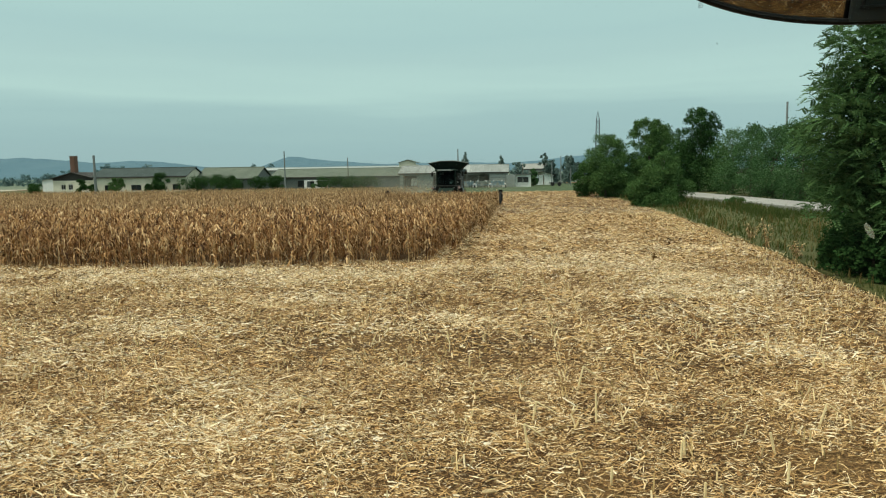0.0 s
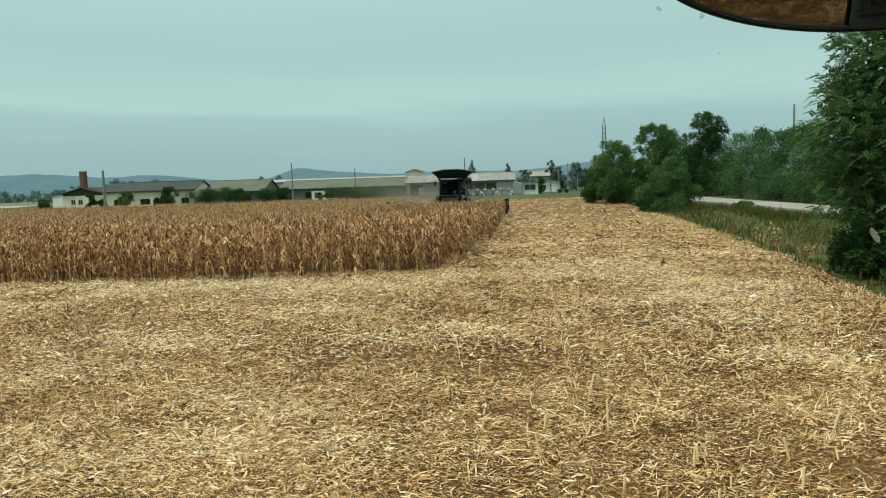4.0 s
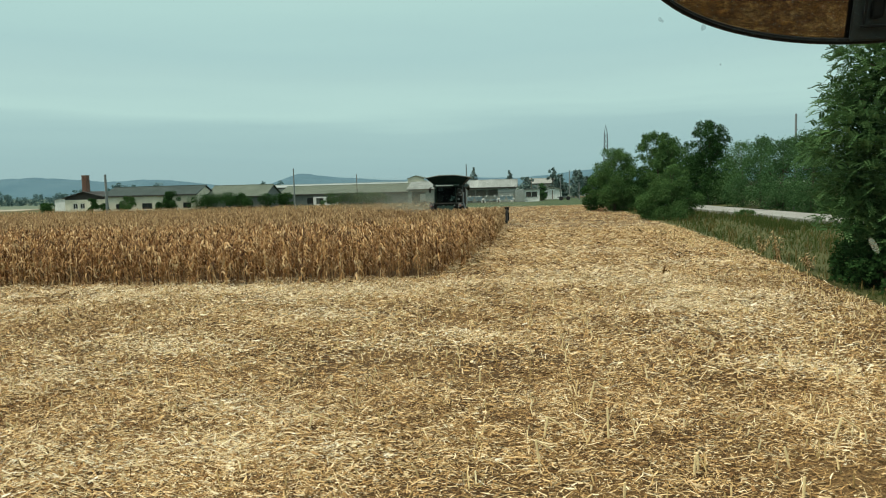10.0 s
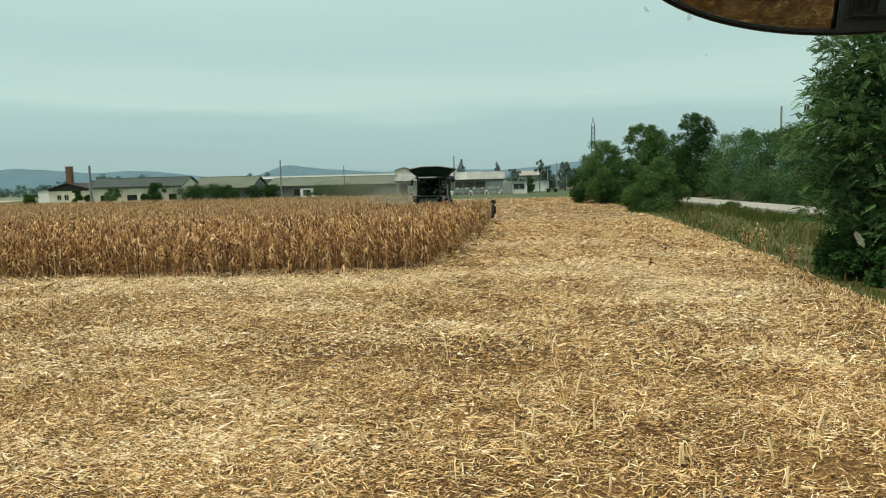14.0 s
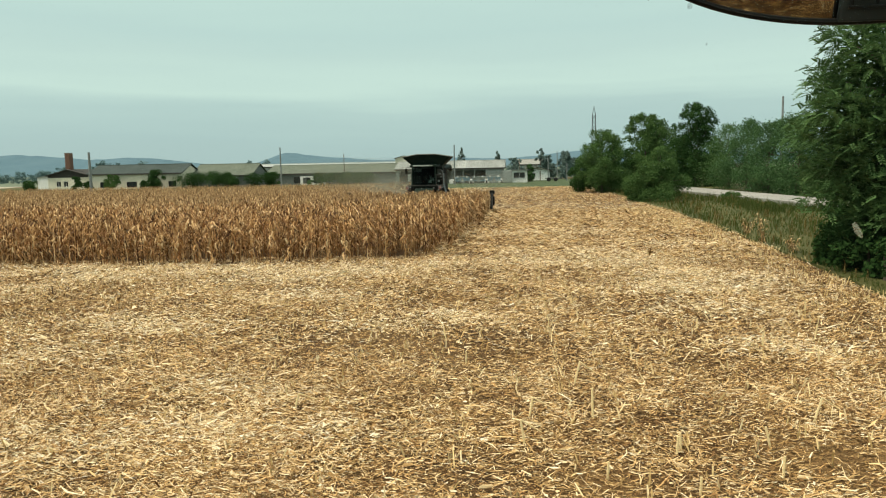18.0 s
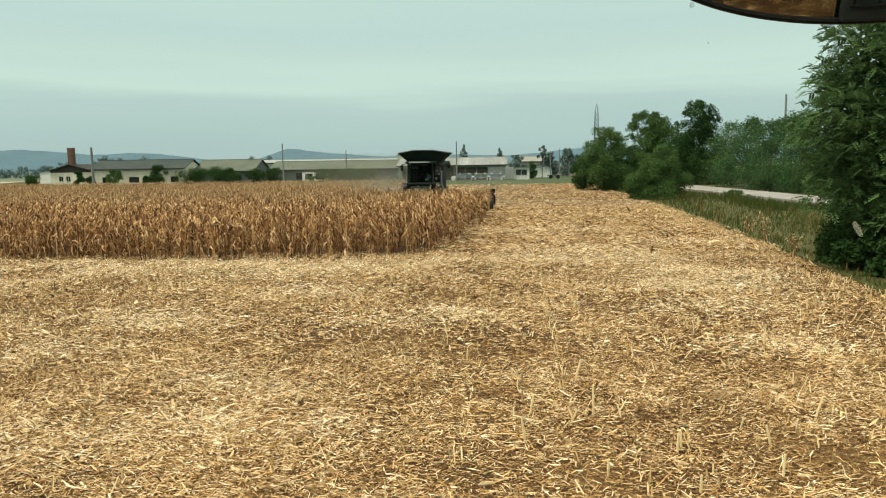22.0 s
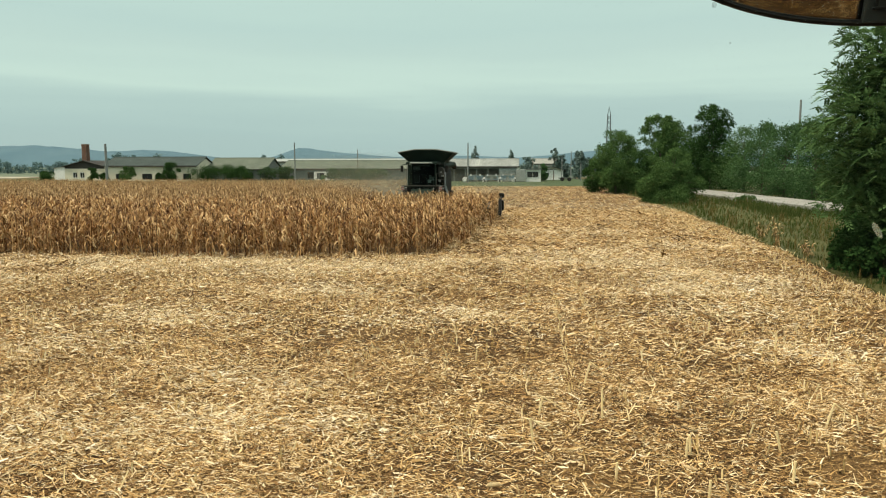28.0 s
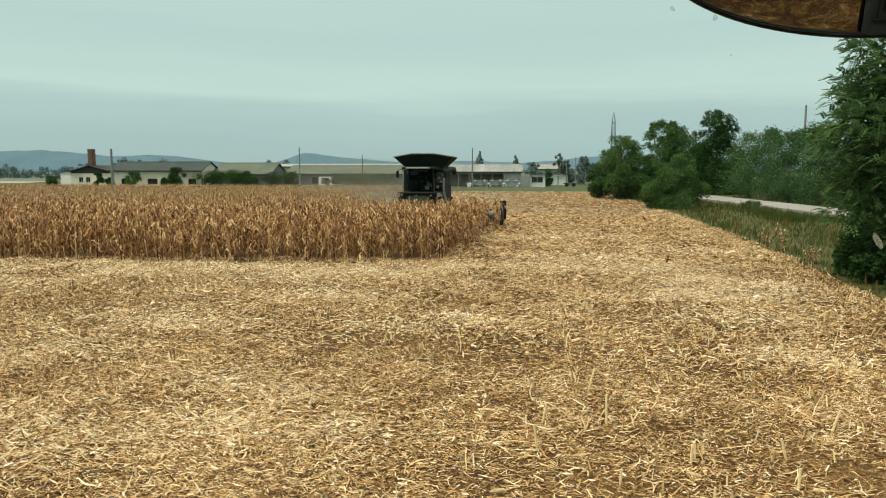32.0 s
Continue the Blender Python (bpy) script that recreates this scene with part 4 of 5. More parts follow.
for i, (x, y, h, w, mm) in enumerate([(28.8, 92, 8.9, 3.8, M_LEAFL), (28.6, 84, 8.3, 3.6, M_LEAFL), (28.6, 76, 8.4, 3.6, M_LEAFL), (30.4, 68, 8.0, 3.4, M_LEAFD),
                                      (28.8, 100, 8.8, 3.8, M_LEAF), (27.8, 121, 8.5, 4.0, M_LEAFD), (31.0, 61, 7.8, 3.4, M_LEAFL),
                                      (31.5, 54, 7.6, 3.4, M_LEAFD), (32.0, 47, 7.4, 3.2, M_LEAFD), (26.5, 134, 9.0, 4.2, M_LEAFD)]):
    tree((x, y, 0), h, w, 14000 if y < 95 else 10000, 0.21, mm, "leafy roadside tree beyond the road", 40 + i, base=0.02, clumps=56)
bush((20.6, 70.5, 0), 0.75, 1.0, 1500, 0.14, M_LEAFM, "bright green weeds at the road's edge", 35, 8)


def dry_weed(at, h, seed):
    """A tall dried weed: stems and seed heads."""
    r = random.Random(seed)
    w = empty("dry_weed", at)
    tagged(w, "tall dry brown weed at the field's edge", "weed")
    for k in range(4):
        tip = Vector((r.uniform(-0.3, 0.3), r.uniform(-0.2, 0.2), h * r.uniform(0.7, 1.0)))
        st = part("stem", tube((r.uniform(-0.05, 0.05), 0, -0.03), tip, 0.011, 0.005, 5), M_CORN_FAR, w)
        v, f = [], []
        for j in range(18):
            z = tip * (0.12 + 0.048 * j)
            a = r.random() * 6.28
            vv, ff = ribbon([z, z + Vector((0.12 * math.cos(a), 0.12 * math.sin(a), 0.04)), z + Vector((0.18 * math.cos(a), 0.18 * math.sin(a), -0.06))], [0.02, 0.04, 0.01], (-math.sin(a), math.cos(a), 0.3))
            v.append((vv, ff))
        lv = mesh_of("withered_leaves", *joined(v), M_CORN_FAR)
        lv.parent = st


for i, (x, y, h) in enumerate(((10.7, 31.9, 1.6), (11.5, 36.5, 0.9), (10.9, 29.0, 0.7))):
    dry_weed((x, y, 0), h, 200 + i)

# ---- farm buildings ----


def window(wall, x0, x1, y, z0, z1, frame_mat=None, label=""):
    """A window in a wall that faces the field: recessed pane, frame bars, sill."""
    w = part("window_frame", bmesh.new(), frame_mat or M_DARKROOF, wall, label)
    bm = bmesh.new()
    t = 0.07
    add_box(bm, x0, x1, y - 0.04, y + 0.1, z1 - t, z1)
    add_box(bm, x0, x1, y - 0.04, y + 0.1, z0, z0 + t)
    add_box(bm, x0, x0 + t, y - 0.035, y + 0.1, z0 + t, z1 - t)
    add_box(bm, x1 - t, x1, y - 0.035, y + 0.1, z0 + t, z1 - t)
    add_box(bm, (x0 + x1) / 2 - 0.03, (x0 + x1) / 2 + 0.03, y - 0.03, y + 0.1, z0 + t, z1 - t)
    bm.to_mesh(w.data)
    bm.free()
    part("pane", box(x0 + t, x1 - t, y + 0.02, y + 0.05, z0 + t, z1 - t), M_PANE, w, "dark window pane")
    part("sill", box(x0 - 0.08, x1 + 0.08, y - 0.12, y - 0.045, z0 - 0.08, z0 - 0.01), M_GREY, w)
    return w


def wall_with_holes(x0, x1, y0, y1, z1, holes):
    """A wall along x with rectangular openings (x0, x1, z0, z1), in order of x."""
    bm = bmesh.new()
    x = x0
    for a, b, c, d in holes:
        add_box(bm, x, a, y0, y1, 0, z1)
        add_box(bm, a, b, y0, y1, 0, c)
        add_box(bm, a, b, y0, y1, d, z1)
        x = b
    add_box(bm, x, x1, y0, y1, 0, z1)
    return bm


def house_along(name, x0, x1, y0, y1, eave, ridge, wall_mat, roof_mat, holes, label, over=0.4, ribs=0.0, frame_mat=None):
    """A house whose ridge runs along x; its long wall, with the openings, faces the field."""
    h = empty(name, ((x0 + x1) / 2, y0, 0))
    tagged(h, label, "building")
    dx = (x0 + x1) / 2
    a, b, d = x0 - dx, x1 - dx, y1 - y0
    front = part("wall", wall_with_holes(a, b, 0, 0.3, eave, [(p - dx, q - dx, r, s) for p, q, r, s in holes]), wall_mat, h)
    part("wall", box(a, b, d - 0.3, d, 0, eave), wall_mat, h)
    for xx in (a, b - 0.3):
        part("gable_wall", slab([(xx, 0.3, 0), (xx, d - 0.3, 0), (xx, d - 0.3, eave), (xx, d / 2, ridge - 0.15), (xx, 0.3, eave)], 0.3, (1, 0, 0)), wall_mat, h)
    part("inner_wall", box(a + 0.3, b - 0.3, d * 0.45, d * 0.45 + 0.2, 0, eave), M_DGREY, h)
    for p, q, r, s in holes:
        if s - r < 2.2:
            window(front, p - dx, q - dx, 0.12, r, s, frame_mat)
    slope = (ridge - eave) / (d / 2)
    for side in (0, 1):
        y_e, y_r = (-over, d / 2) if side == 0 else (d + over, d / 2)
        z_e = eave - slope * over
        rf = part("roof", slab([(a - over, y_e, z_e), (b + over, y_e, z_e), (b + over, y_r, ridge), (a - over, y_r, ridge)], 0.14), roof_mat, h)
        if ribs and side == 0:
            bm = box(-0.03, 0.03, 0, 1, 0, 0.05)
            me = bpy.data.meshes.new("sheet_rib")
            bm.to_mesh(me)
            bm.free()
            me.materials.append(roof_mat)
            length = math.hypot(d / 2 + over, ridge - z_e)
            ang = math.degrees(math.atan2(ridge - z_e, d / 2 + over))
            for k in range(int((b - a + 2 * over) / ribs)):
                ob = shared("sheet_rib", me, rf, pose(a - over + 0.1 + k * ribs, y_e, z_e + 0.15, ang))
                ob.scale = (1, length, 1)
    part("ridge_cap", tube((a - over, d / 2, ridge + 0.12), (b + over, d / 2, ridge + 0.12), 0.14, sides=6), roof_mat, h)
    part("fascia", box(a - over, b + over, -over - 0.06, -over - 0.005, eave - slope * over - 0.14, eave - slope * over + 0.12), M_DARKROOF, h, "dark eaves board")
    return h


def house_gable(name, x0, x1, y0, y1, eave, ridge, label, wall_mat, gable_mat, roof_mat, holes, over=0.5):
    """A house whose gable faces the field."""
    dx = (x0 + x1) / 2
    h = empty(name, (dx, y0, 0))
    tagged(h, label, "building")
    a, b, d = x0 - dx, x1 - dx, y1 - y0
    front = part("wall", wall_with_holes(a, b, 0, 0.3, eave - 0.5, [(p - dx, q - dx, r, s) for p, q, r, s in holes]), wall_mat, h)
    for xx in (a, b - 0.3):
        part("wall", box(xx, xx + 0.3, 0.3, d, 0, eave - 0.5), wall_mat, h)
    part("wall", box(a + 0.3, b - 0.3, d - 0.3, d, 0, eave - 0.5), wall_mat, h)
    part("inner_wall", box(a + 0.3, b - 0.3, 2, 2.2, 0, eave - 0.5), M_DGREY, h)
    part("gable", slab([(a, 0.03, eave - 0.49), (b, 0.03, eave - 0.49), (b, 0.03, eave), (0, 0.03, ridge), (a, 0.03, eave)], 0.22, (0, 1, 0)), gable_mat, h, "dark boarded gable")
    for p, q, r, s in holes:
        window(front, p - dx, q - dx, 0.12, r, s, M_WHITE)
    slope = (ridge - eave) / b
    for sgn in (-1, 1):
        part("roof", slab([(sgn * (b + over), -over, eave - slope * over), (0, -over, ridge), (0, d + over, ridge), (sgn * (b + over), d + over, eave - slope * over)], 0.16), roof_mat, h)
    return h


boiler = house_gable("boiler_house", -114.6, -104.0, 165, 176, 3.5, 4.9, "cream rendered boiler house with a tarred gable and brick chimney", M_CREAM, M_DARKROOF, M_DARKROOF,
                     [(-112.5, -111.3, 0.75, 2.1), (-110.6, -109.4, 0.75, 2.1)])
chimney = part("chimney", box(-0.84, 0.38, 0.65, 1.87, 3.9, 8.95), M_MORTAR, boiler, "tall red brick chimney")
bm = box(0, 0.38, 0, 0.10, 0, 0.16)
brick_me = bpy.data.meshes.new("brick")
bm.to_mesh(brick_me)
bm.free()
brick_me.materials.append(M_BRICK)
for row in range(27):
    for k in range(3):
        x = -0.86 + k * 0.41
        shared("brick", brick_me, chimney, pose(x + (0.02 if row % 2 else 0), 0.58, 3.95 + row * 0.184))
        shared("brick", brick_me, chimney, pose(0.46, 0.63 + k * 0.41 + (0.02 if row % 2 else 0), 3.95 + row * 0.184, 0, 0, 90))
part("chimney_cap", box(-0.92, 0.48, 0.55, 1.94, 8.93, 9.08), M_MORTAR, boiler)

house_gable("white_store", -124.5, -119.5, 175, 181, 3.0, 3.4, "small white store beside the boiler house", M_WHITE, M_WHITE, M_GREY, [], 0.2)
house_along("stable", -102.7, -79.2, 163, 173, 3.75, 5.7, M_CREAM, M_TILE,
            [(-99.9, -98.0, 0.4, 1.75), (-93.1, -90.5, 0.4, 1.75), (-89.6, -87.9, 0.4, 1.75), (-82.6, -80.6, 0.4, 1.75)], "long cream stable with a mossy tiled roof")
house_along("stable", -79.0, -64.0, 168, 180, 2.9, 5.5, M_DGREY, M_ASBESTOS, [(-74, -72, 0.6, 1.8), (-69, -67, 0.6, 1.8)], "low stable under a grey fibre-cement roof")
house_along("barn", -63.6, -29.6, 178, 192, 2.9, 4.9, M_DGREY, M_ASBESTOS, [(-56.5, -54.0, 0.4, 2.0), (-53.2, -50.4, 0.4, 2.0), (-40, -38, 0.6, 1.8)],
            "long barn under a grey-green fibre-cement roof")
barn_wall = part("whitewashed_wall", wall_with_holes(-54.6, -48.0, 177.4, 177.6, 2.15, [(-53.9, -51.9, 0.3, 1.85), (-51.2, -49.0, 0.3, 1.85)]), M_WHITE, None)
tagged(barn_wall, "low whitewashed wall with two openings before the barn", "wall", kind="structure")
house_along("long_hall", -95.0, -34.0, 214, 226, 4.9, 5.65, M_PALE, M_PALE, [], "long white hall behind the barns", over=0.2)
house_gable("loft_house", -33.0, -28.4, 196, 202, 6.4, 7.1, "small cream loft house above the barn roofs", M_CREAM, M_CREAM, M_ASBESTOS, [], 0.3)
shed = house_along("machine_shed", -27.4, -2.6, 163, 175, 3.45, 5.05, M_GREY, M_TIN,
                   [(-26.6, -23.4, 0.0, 2.9), (-19.6, -6.7, 0.0, 2.95)], "open machine shed with a streaked tin roof", ribs=0.55)
for x in (-17.0, -14.4, -11.8, -9.2):
    part("post", box(x + 15.0 - 0.1, x + 15.0 + 0.1, 0.02, 0.22, 0, 2.95), M_GREY, shed)
pw = part("wall_panel", box(8.45, 12.0, -0.07, -0.01, 0.05, 2.9, 0.01), M_PALE, shed, "pale boarded end wall")
for k in range(4):
    part("board_joint", box(8.5, 11.95, -0.082, -0.075, 0.55 + k * 0.55, 0.62 + k * 0.55), M_DGREY, pw)
part("white_door", box(-9.9, -7.4, 1.5, 1.6, 0.6, 2.3), M_WHITE, shed, "white sliding door")

# container and kiosk on the lawn
container = empty("site_container", (-1.7, 161, 0.03))
tagged(container, "pale grey site container standing on the lawn", "container")
part("body", box(-1.05, 1.0, 0, 4, 0.08, 2.75, 0.04), M_PALE, container)
for k in range(9):
    part("corrugation", box(-0.95 + k * 0.22, -0.85 + k * 0.22, -0.03, 0.02, 0.2, 2.6), M_PALE, container)
part("skid", box(-1.0, 0.95, 0.1, 3.9, 0.0, 0.08), M_STEEL, container)
kiosk = empty("kiosk", (1.1, 161.5, 0.03))
tagged(kiosk, "white kiosk with a wide dark window", "kiosk")
kw = part("wall", wall_with_holes(-1.75, 1.65, 0, 0.1, 2.7, [(-1.45, 1.15, 0.95, 2.3)]), M_WHITE, kiosk)
part("wall", box(-1.75, -1.65, 0.1, 3, 0, 2.7), M_WHITE, kiosk)
part("wall", box(1.55, 1.65, 0.1, 3, 0, 2.7), M_WHITE, kiosk)
part("wall", box(-1.65, 1.55, 2.9, 3, 0, 2.7), M_GREY, kiosk)
window(kw, -1.45, 1.15, 0.04, 0.95, 2.3, M_WHITE)
part("roof", box(-1.95, 1.9, -0.4, 3.2, 2.7, 2.86), M_DGREY, kiosk)
house_gable("gatehouse", 3.2, 8.7, 183, 190, 2.5, 3.3, "small white gatehouse with a dark roof", M_WHITE, M_WHITE, M_DARKROOF, [(4.4, 5.2, 0.9, 1.9)], 0.6)
house_along("long_hall", 0.6, 10.4, 238, 250, 4.2, 5.8, M_BEIGE, M_BEIGE, [], "pale beige hall behind the gatehouse", over=0.2)
shelter = empty("shelter", (4.6, 172, 0.03))
tagged(shelter, "dark wooden lean-to shelter", "shelter")
for x, y in ((-1.6, 0), (1.4, 0), (-1.6, 2.5), (1.4, 2.5)):
    part("post", box(x - 0.07, x + 0.07, y - 0.07, y + 0.07, 0, 2.4), M_WOOD, shelter)
part("roof", slab([(-2.0, -0.4, 2.35), (1.9, -0.4, 2.75), (1.9, 2.9, 2.75), (-2.0, 2.9, 2.35)], 0.12), M_DARKROOF, shelter)

# trailer beside the gatehouse
trailer = empty("farm_trailer", (8.5, 166, 0.03))
tagged(trailer, "dark farm trailer parked on the lawn", "trailer")
part("chassis", box(-1.6, 1.7, -0.5, 0.5, 0.6, 0.85, 0.03), M_DGREY, trailer)
part("drawbar", tube((1.7, 0, 0.7), (3.0, 0, 0.35), 0.06), M_DGREY, trailer)
for x in (-0.8, 0.8):
    bm = tube((x, -0.75, 0.46), (x, -0.4, 0.46), 0.46, sides=20)
    wh = part("wheel", bm, M_RUBBER, trailer, "black tyre")
    part("hub", tube((x, -0.78, 0.46), (x, -0.70, 0.46), 0.16, sides=12), M_RUBBER, wh)

# blue implements before the shed
for i, (x, w, y) in enumerate([(-11.6, 3.6, 157.5), (-8.0, 3.2, 157.0), (-4.6, 3.2, 157.6)]):
    im = empty("seed_drill" if i != 2 else "cultivator", (x, y, 0.03))
    tagged(im, "blue seed drill parked before the shed" if i != 2 else "blue cultivator parked before the shed", "implement", "parked implements")
    part("frame", box(-w / 2, w / 2, -0.1, 0.1, 0.55, 0.75, 0.02), M_BLUE, im)
    part("hopper", slab([(-w / 2 + 0.2, -0.2, 0.8), (w / 2 - 0.2, -0.2, 0.8), (w / 2 - 0.1, -0.45, 1.45), (-w / 2 + 0.1, -0.45, 1.45)], 0.7, (0, 1, 0)), M_BLUE if i != 1 else M_PALE, im)
    part("lid", box(-w / 2 + 0.05, w / 2 - 0.05, -0.5, 0.35, 1.46, 1.54, 0.02), M_PALE, im, "pale lid")
    for k in range(6):
        xx = -w / 2 + 0.2 + k * (w - 0.4) / 5
        part("tine", tube((xx, 0.1, 0.6), (xx, 0.5, 0.05), 0.035, sides=6), M_STEEL, im)
    for k in range(7):
        xx = -w / 2 + 0.15 + k * (w - 0.3) / 6
        part("coulter_disc", tube((xx - 0.02, -0.55, 0.24), (xx + 0.02, -0.55, 0.24), 0.24, sides=12), M_STEEL, im)
    for sgn in (-1, 1):
        arm = part("folded_arm", tube((sgn * w * 0.42, -0.5, 0.8), (sgn * w * 0.28, -0.6, 1.75), 0.05, sides=6), M_BLUE, im)
        part("marker_plate", box(sgn * w * 0.28 - 0.16, sgn * w * 0.28 + 0.16, -0.66, -0.62, 1.35, 1.7, 0.01), M_WHITE, arm, "white marker plate")
    part("hitch_frame", slab([(-0.45, -0.7, 0.4), (0.45, -0.7, 0.4), (0.12, -0.7, 1.3), (-0.12, -0.7, 1.3)], 0.06, (0, 1, 0)), M_PALE, im)
    for sgn in (-1, 1):
        part("wheel", tube((sgn * w / 2, 0, 0.35), (sgn * (w / 2 + 0.2), 0, 0.35), 0.35, sides=16), M_RUBBER, im)
for i, x in enumerate((-14.2, -9.8, -6.3, -3.3)):
    sack = part("seed_sack", box(x - 0.5, x + 0.5, 159.2, 160.1, 0.03, 1.0, 0.18), M_WHITE, None)
    tagged(sack, "bulging white seed sack on the ground", "sack", "seed sacks")

# ---- poles, mast ----


def pole(at, height, r, mat, label, arm=True):
    p = empty("utility_pole", at)
    tagged(p, label, "pole")
    part("shaft", tube((0, 0, -0.2), (0, 0, height), r, r * 0.7, 10), mat, p)
    if arm:
        part("crossarm", box(-0.45, 0.45, -0.05, 0.05, height - 0.45, height - 0.35), M_STEEL, p)
        for x in (-0.35, 0.35):
            part("insulator", tube((x, 0, height - 0.35), (x, 0, height - 0.2), 0.045, 0.03, 6), M_WHITE, p)
    return p


pole((-81.5, 130, 0), 7.9, 0.30, M_CONC, "thick grey concrete utility pole", False)
pole((-47.0, 140, 0), 8.3, 0.16, M_CONC, "grey concrete utility pole", False)
pole((-42.7, 176, 0), 7.6, 0.13, M_WOOD, "weathered wooden utility pole", False)
pole((-12.7, 150, 0), 8.4, 0.17, M_CONC, "grey concrete utility pole", False)
pole((1.0, 170, 0), 5.6, 0.10, M_WOOD, "thin wooden utility pole", False)
pole((7.8, 170, 0), 5.6, 0.13, M_CONC, "grey concrete utility pole", False)
pole((10.0, 172, 0), 7.0, 0.14, M_CONC, "grey concrete utility pole", False)
pole((12.0, 168, 0), 4.1, 0.14, M_CONC, "short grey concrete post", False)
pole((30.2, 85, 0), 10.9, 0.15, M_CONC, "tall grey concrete utility pole among trees", False)

mast = empty("lattice_mast", (32.4, 300, 0))
tagged(mast, "tall grey steel lattice mast", "mast")
legs = []
for sx in (-1, 1):
    for sy in (-1, 1):
        bm = add_tube(bmesh.new(), (sx * 1.15, sy * 1.15, 0), (sx * 0.6, sy * 0.6, 24), 0.13, 0.11, 6)
        part("leg", add_tube(bm, (sx * 0.6, sy * 0.6, 24), (0, 0, 27.6), 0.11, 0.06, 6), M_MAST, mast)
for k in range(12):
    z0, z1 = k * 2.0, k * 2.0 + 2.0
    w0, w1 = 1.15 - 0.6 * z0 / 24, 1.15 - 0.6 * z1 / 24
    for s in (-1, 1):
        part("brace", tube((-s * w0, -w0, z0), (s * w1, -w1, z1), 0.06, sides=5), M_MAST, mast)
        part("brace", tube((-s * w0, w0, z0), (s * w1, w1, z1), 0.06, sides=5), M_MAST, mast)

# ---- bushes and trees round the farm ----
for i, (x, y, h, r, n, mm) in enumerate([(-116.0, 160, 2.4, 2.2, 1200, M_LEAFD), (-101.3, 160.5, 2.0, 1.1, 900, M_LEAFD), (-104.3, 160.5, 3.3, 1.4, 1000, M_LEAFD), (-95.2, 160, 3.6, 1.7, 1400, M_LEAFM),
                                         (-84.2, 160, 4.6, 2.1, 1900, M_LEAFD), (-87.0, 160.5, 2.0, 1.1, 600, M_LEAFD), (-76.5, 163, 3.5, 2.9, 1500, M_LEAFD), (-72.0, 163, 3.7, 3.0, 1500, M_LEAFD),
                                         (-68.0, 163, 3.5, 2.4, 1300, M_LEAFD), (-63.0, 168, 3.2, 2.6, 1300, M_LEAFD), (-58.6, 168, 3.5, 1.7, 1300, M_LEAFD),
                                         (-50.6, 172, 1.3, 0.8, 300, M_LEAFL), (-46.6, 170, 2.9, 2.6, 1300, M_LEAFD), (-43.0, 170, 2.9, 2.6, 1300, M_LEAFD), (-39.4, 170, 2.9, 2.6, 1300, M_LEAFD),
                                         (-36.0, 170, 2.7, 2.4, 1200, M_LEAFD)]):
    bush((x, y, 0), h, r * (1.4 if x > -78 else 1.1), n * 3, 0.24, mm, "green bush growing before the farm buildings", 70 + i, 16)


def conifer(at, height, radius, seed):
    """A dense cone of a tree: trunk and tiers of hanging twigs."""
    r = random.Random(seed)
    root = empty("conifer", at)
    tagged(root, "dark pointed conifer behind the machine shed", "tree", "conifers behind the shed")
    part("trunk", tube((0, 0, -0.1), (0, 0, height * 0.9), 0.2, 0.05, 7), M_BARK, root)
    spots = []
    for i in range(46):
        u = i / 46
        reach, ang = radius * (1 - u) * math.sqrt(r.random()), r.random() * 6.28
        spots.append((Vector((math.cos(ang) * reach, math.sin(ang) * reach, height * (0.12 + 0.86 * u))), 0.30 + 0.75 * (1 - u)))
    leaf_cloud("crown", spots, 5000, 0.34, M_LEAFF, root)


conifer((-17.3, 232, 0), 10.2, 3.0, 61)
conifer((-5.7, 232, 0), 8.9, 2.7, 62)
for i, (x, y, h, r, n) in enumerate([(0.0, 200, 6.2, 2.4, 1400), (7.0, 196, 8.6, 1.6, 1300), (9.2, 200, 6.6, 2.0, 1300),
                                     (13.6, 195, 7.6, 2.2, 1900), (17.5, 205, 6.0, 2.5, 1500), (3.4, 168, 4.1, 1.1, 800), (22, 215, 7.5, 3.0, 1500)]):
    # beyond 190 m the leaf colour carries the haze
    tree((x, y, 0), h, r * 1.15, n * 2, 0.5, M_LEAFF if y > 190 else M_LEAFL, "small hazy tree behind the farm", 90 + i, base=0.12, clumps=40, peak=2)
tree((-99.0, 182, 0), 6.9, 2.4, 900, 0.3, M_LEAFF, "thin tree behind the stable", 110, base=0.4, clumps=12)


def far_wood(name, x0, x1, y, h0, h1, n, seed, label):
    """A far belt of trees: rounded crowns of uneven height, made of many leafy tufts."""
    r = np.random.default_rng(seed)
    spots = []
    for i in range(int(abs(x1 - x0) / 2.0)):
        x = x0 + (x1 - x0) * r.random()
        h = h0 + (h1 - h0) * (0.5 + 0.5 * math.sin(x * 0.07 + seed)) * r.uniform(0.6, 1.25)
        yy = y + r.normal() * 6
        for z in np.arange(0.8, h, 1.7):
            spots.append((Vector((x + r.normal() * 0.8, yy, z)), 2.3 - 0.9 * z / h))
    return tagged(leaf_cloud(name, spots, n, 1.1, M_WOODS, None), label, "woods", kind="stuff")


far_wood("far_woods", -420, -120, 330, 4, 8.5, 26000, 3, "distant belt of trees, tinted blue-grey for haze")
far_wood("far_woods", -25, 120, 420, 3, 7, 11000, 5, "distant belt of trees, tinted blue-grey for haze")


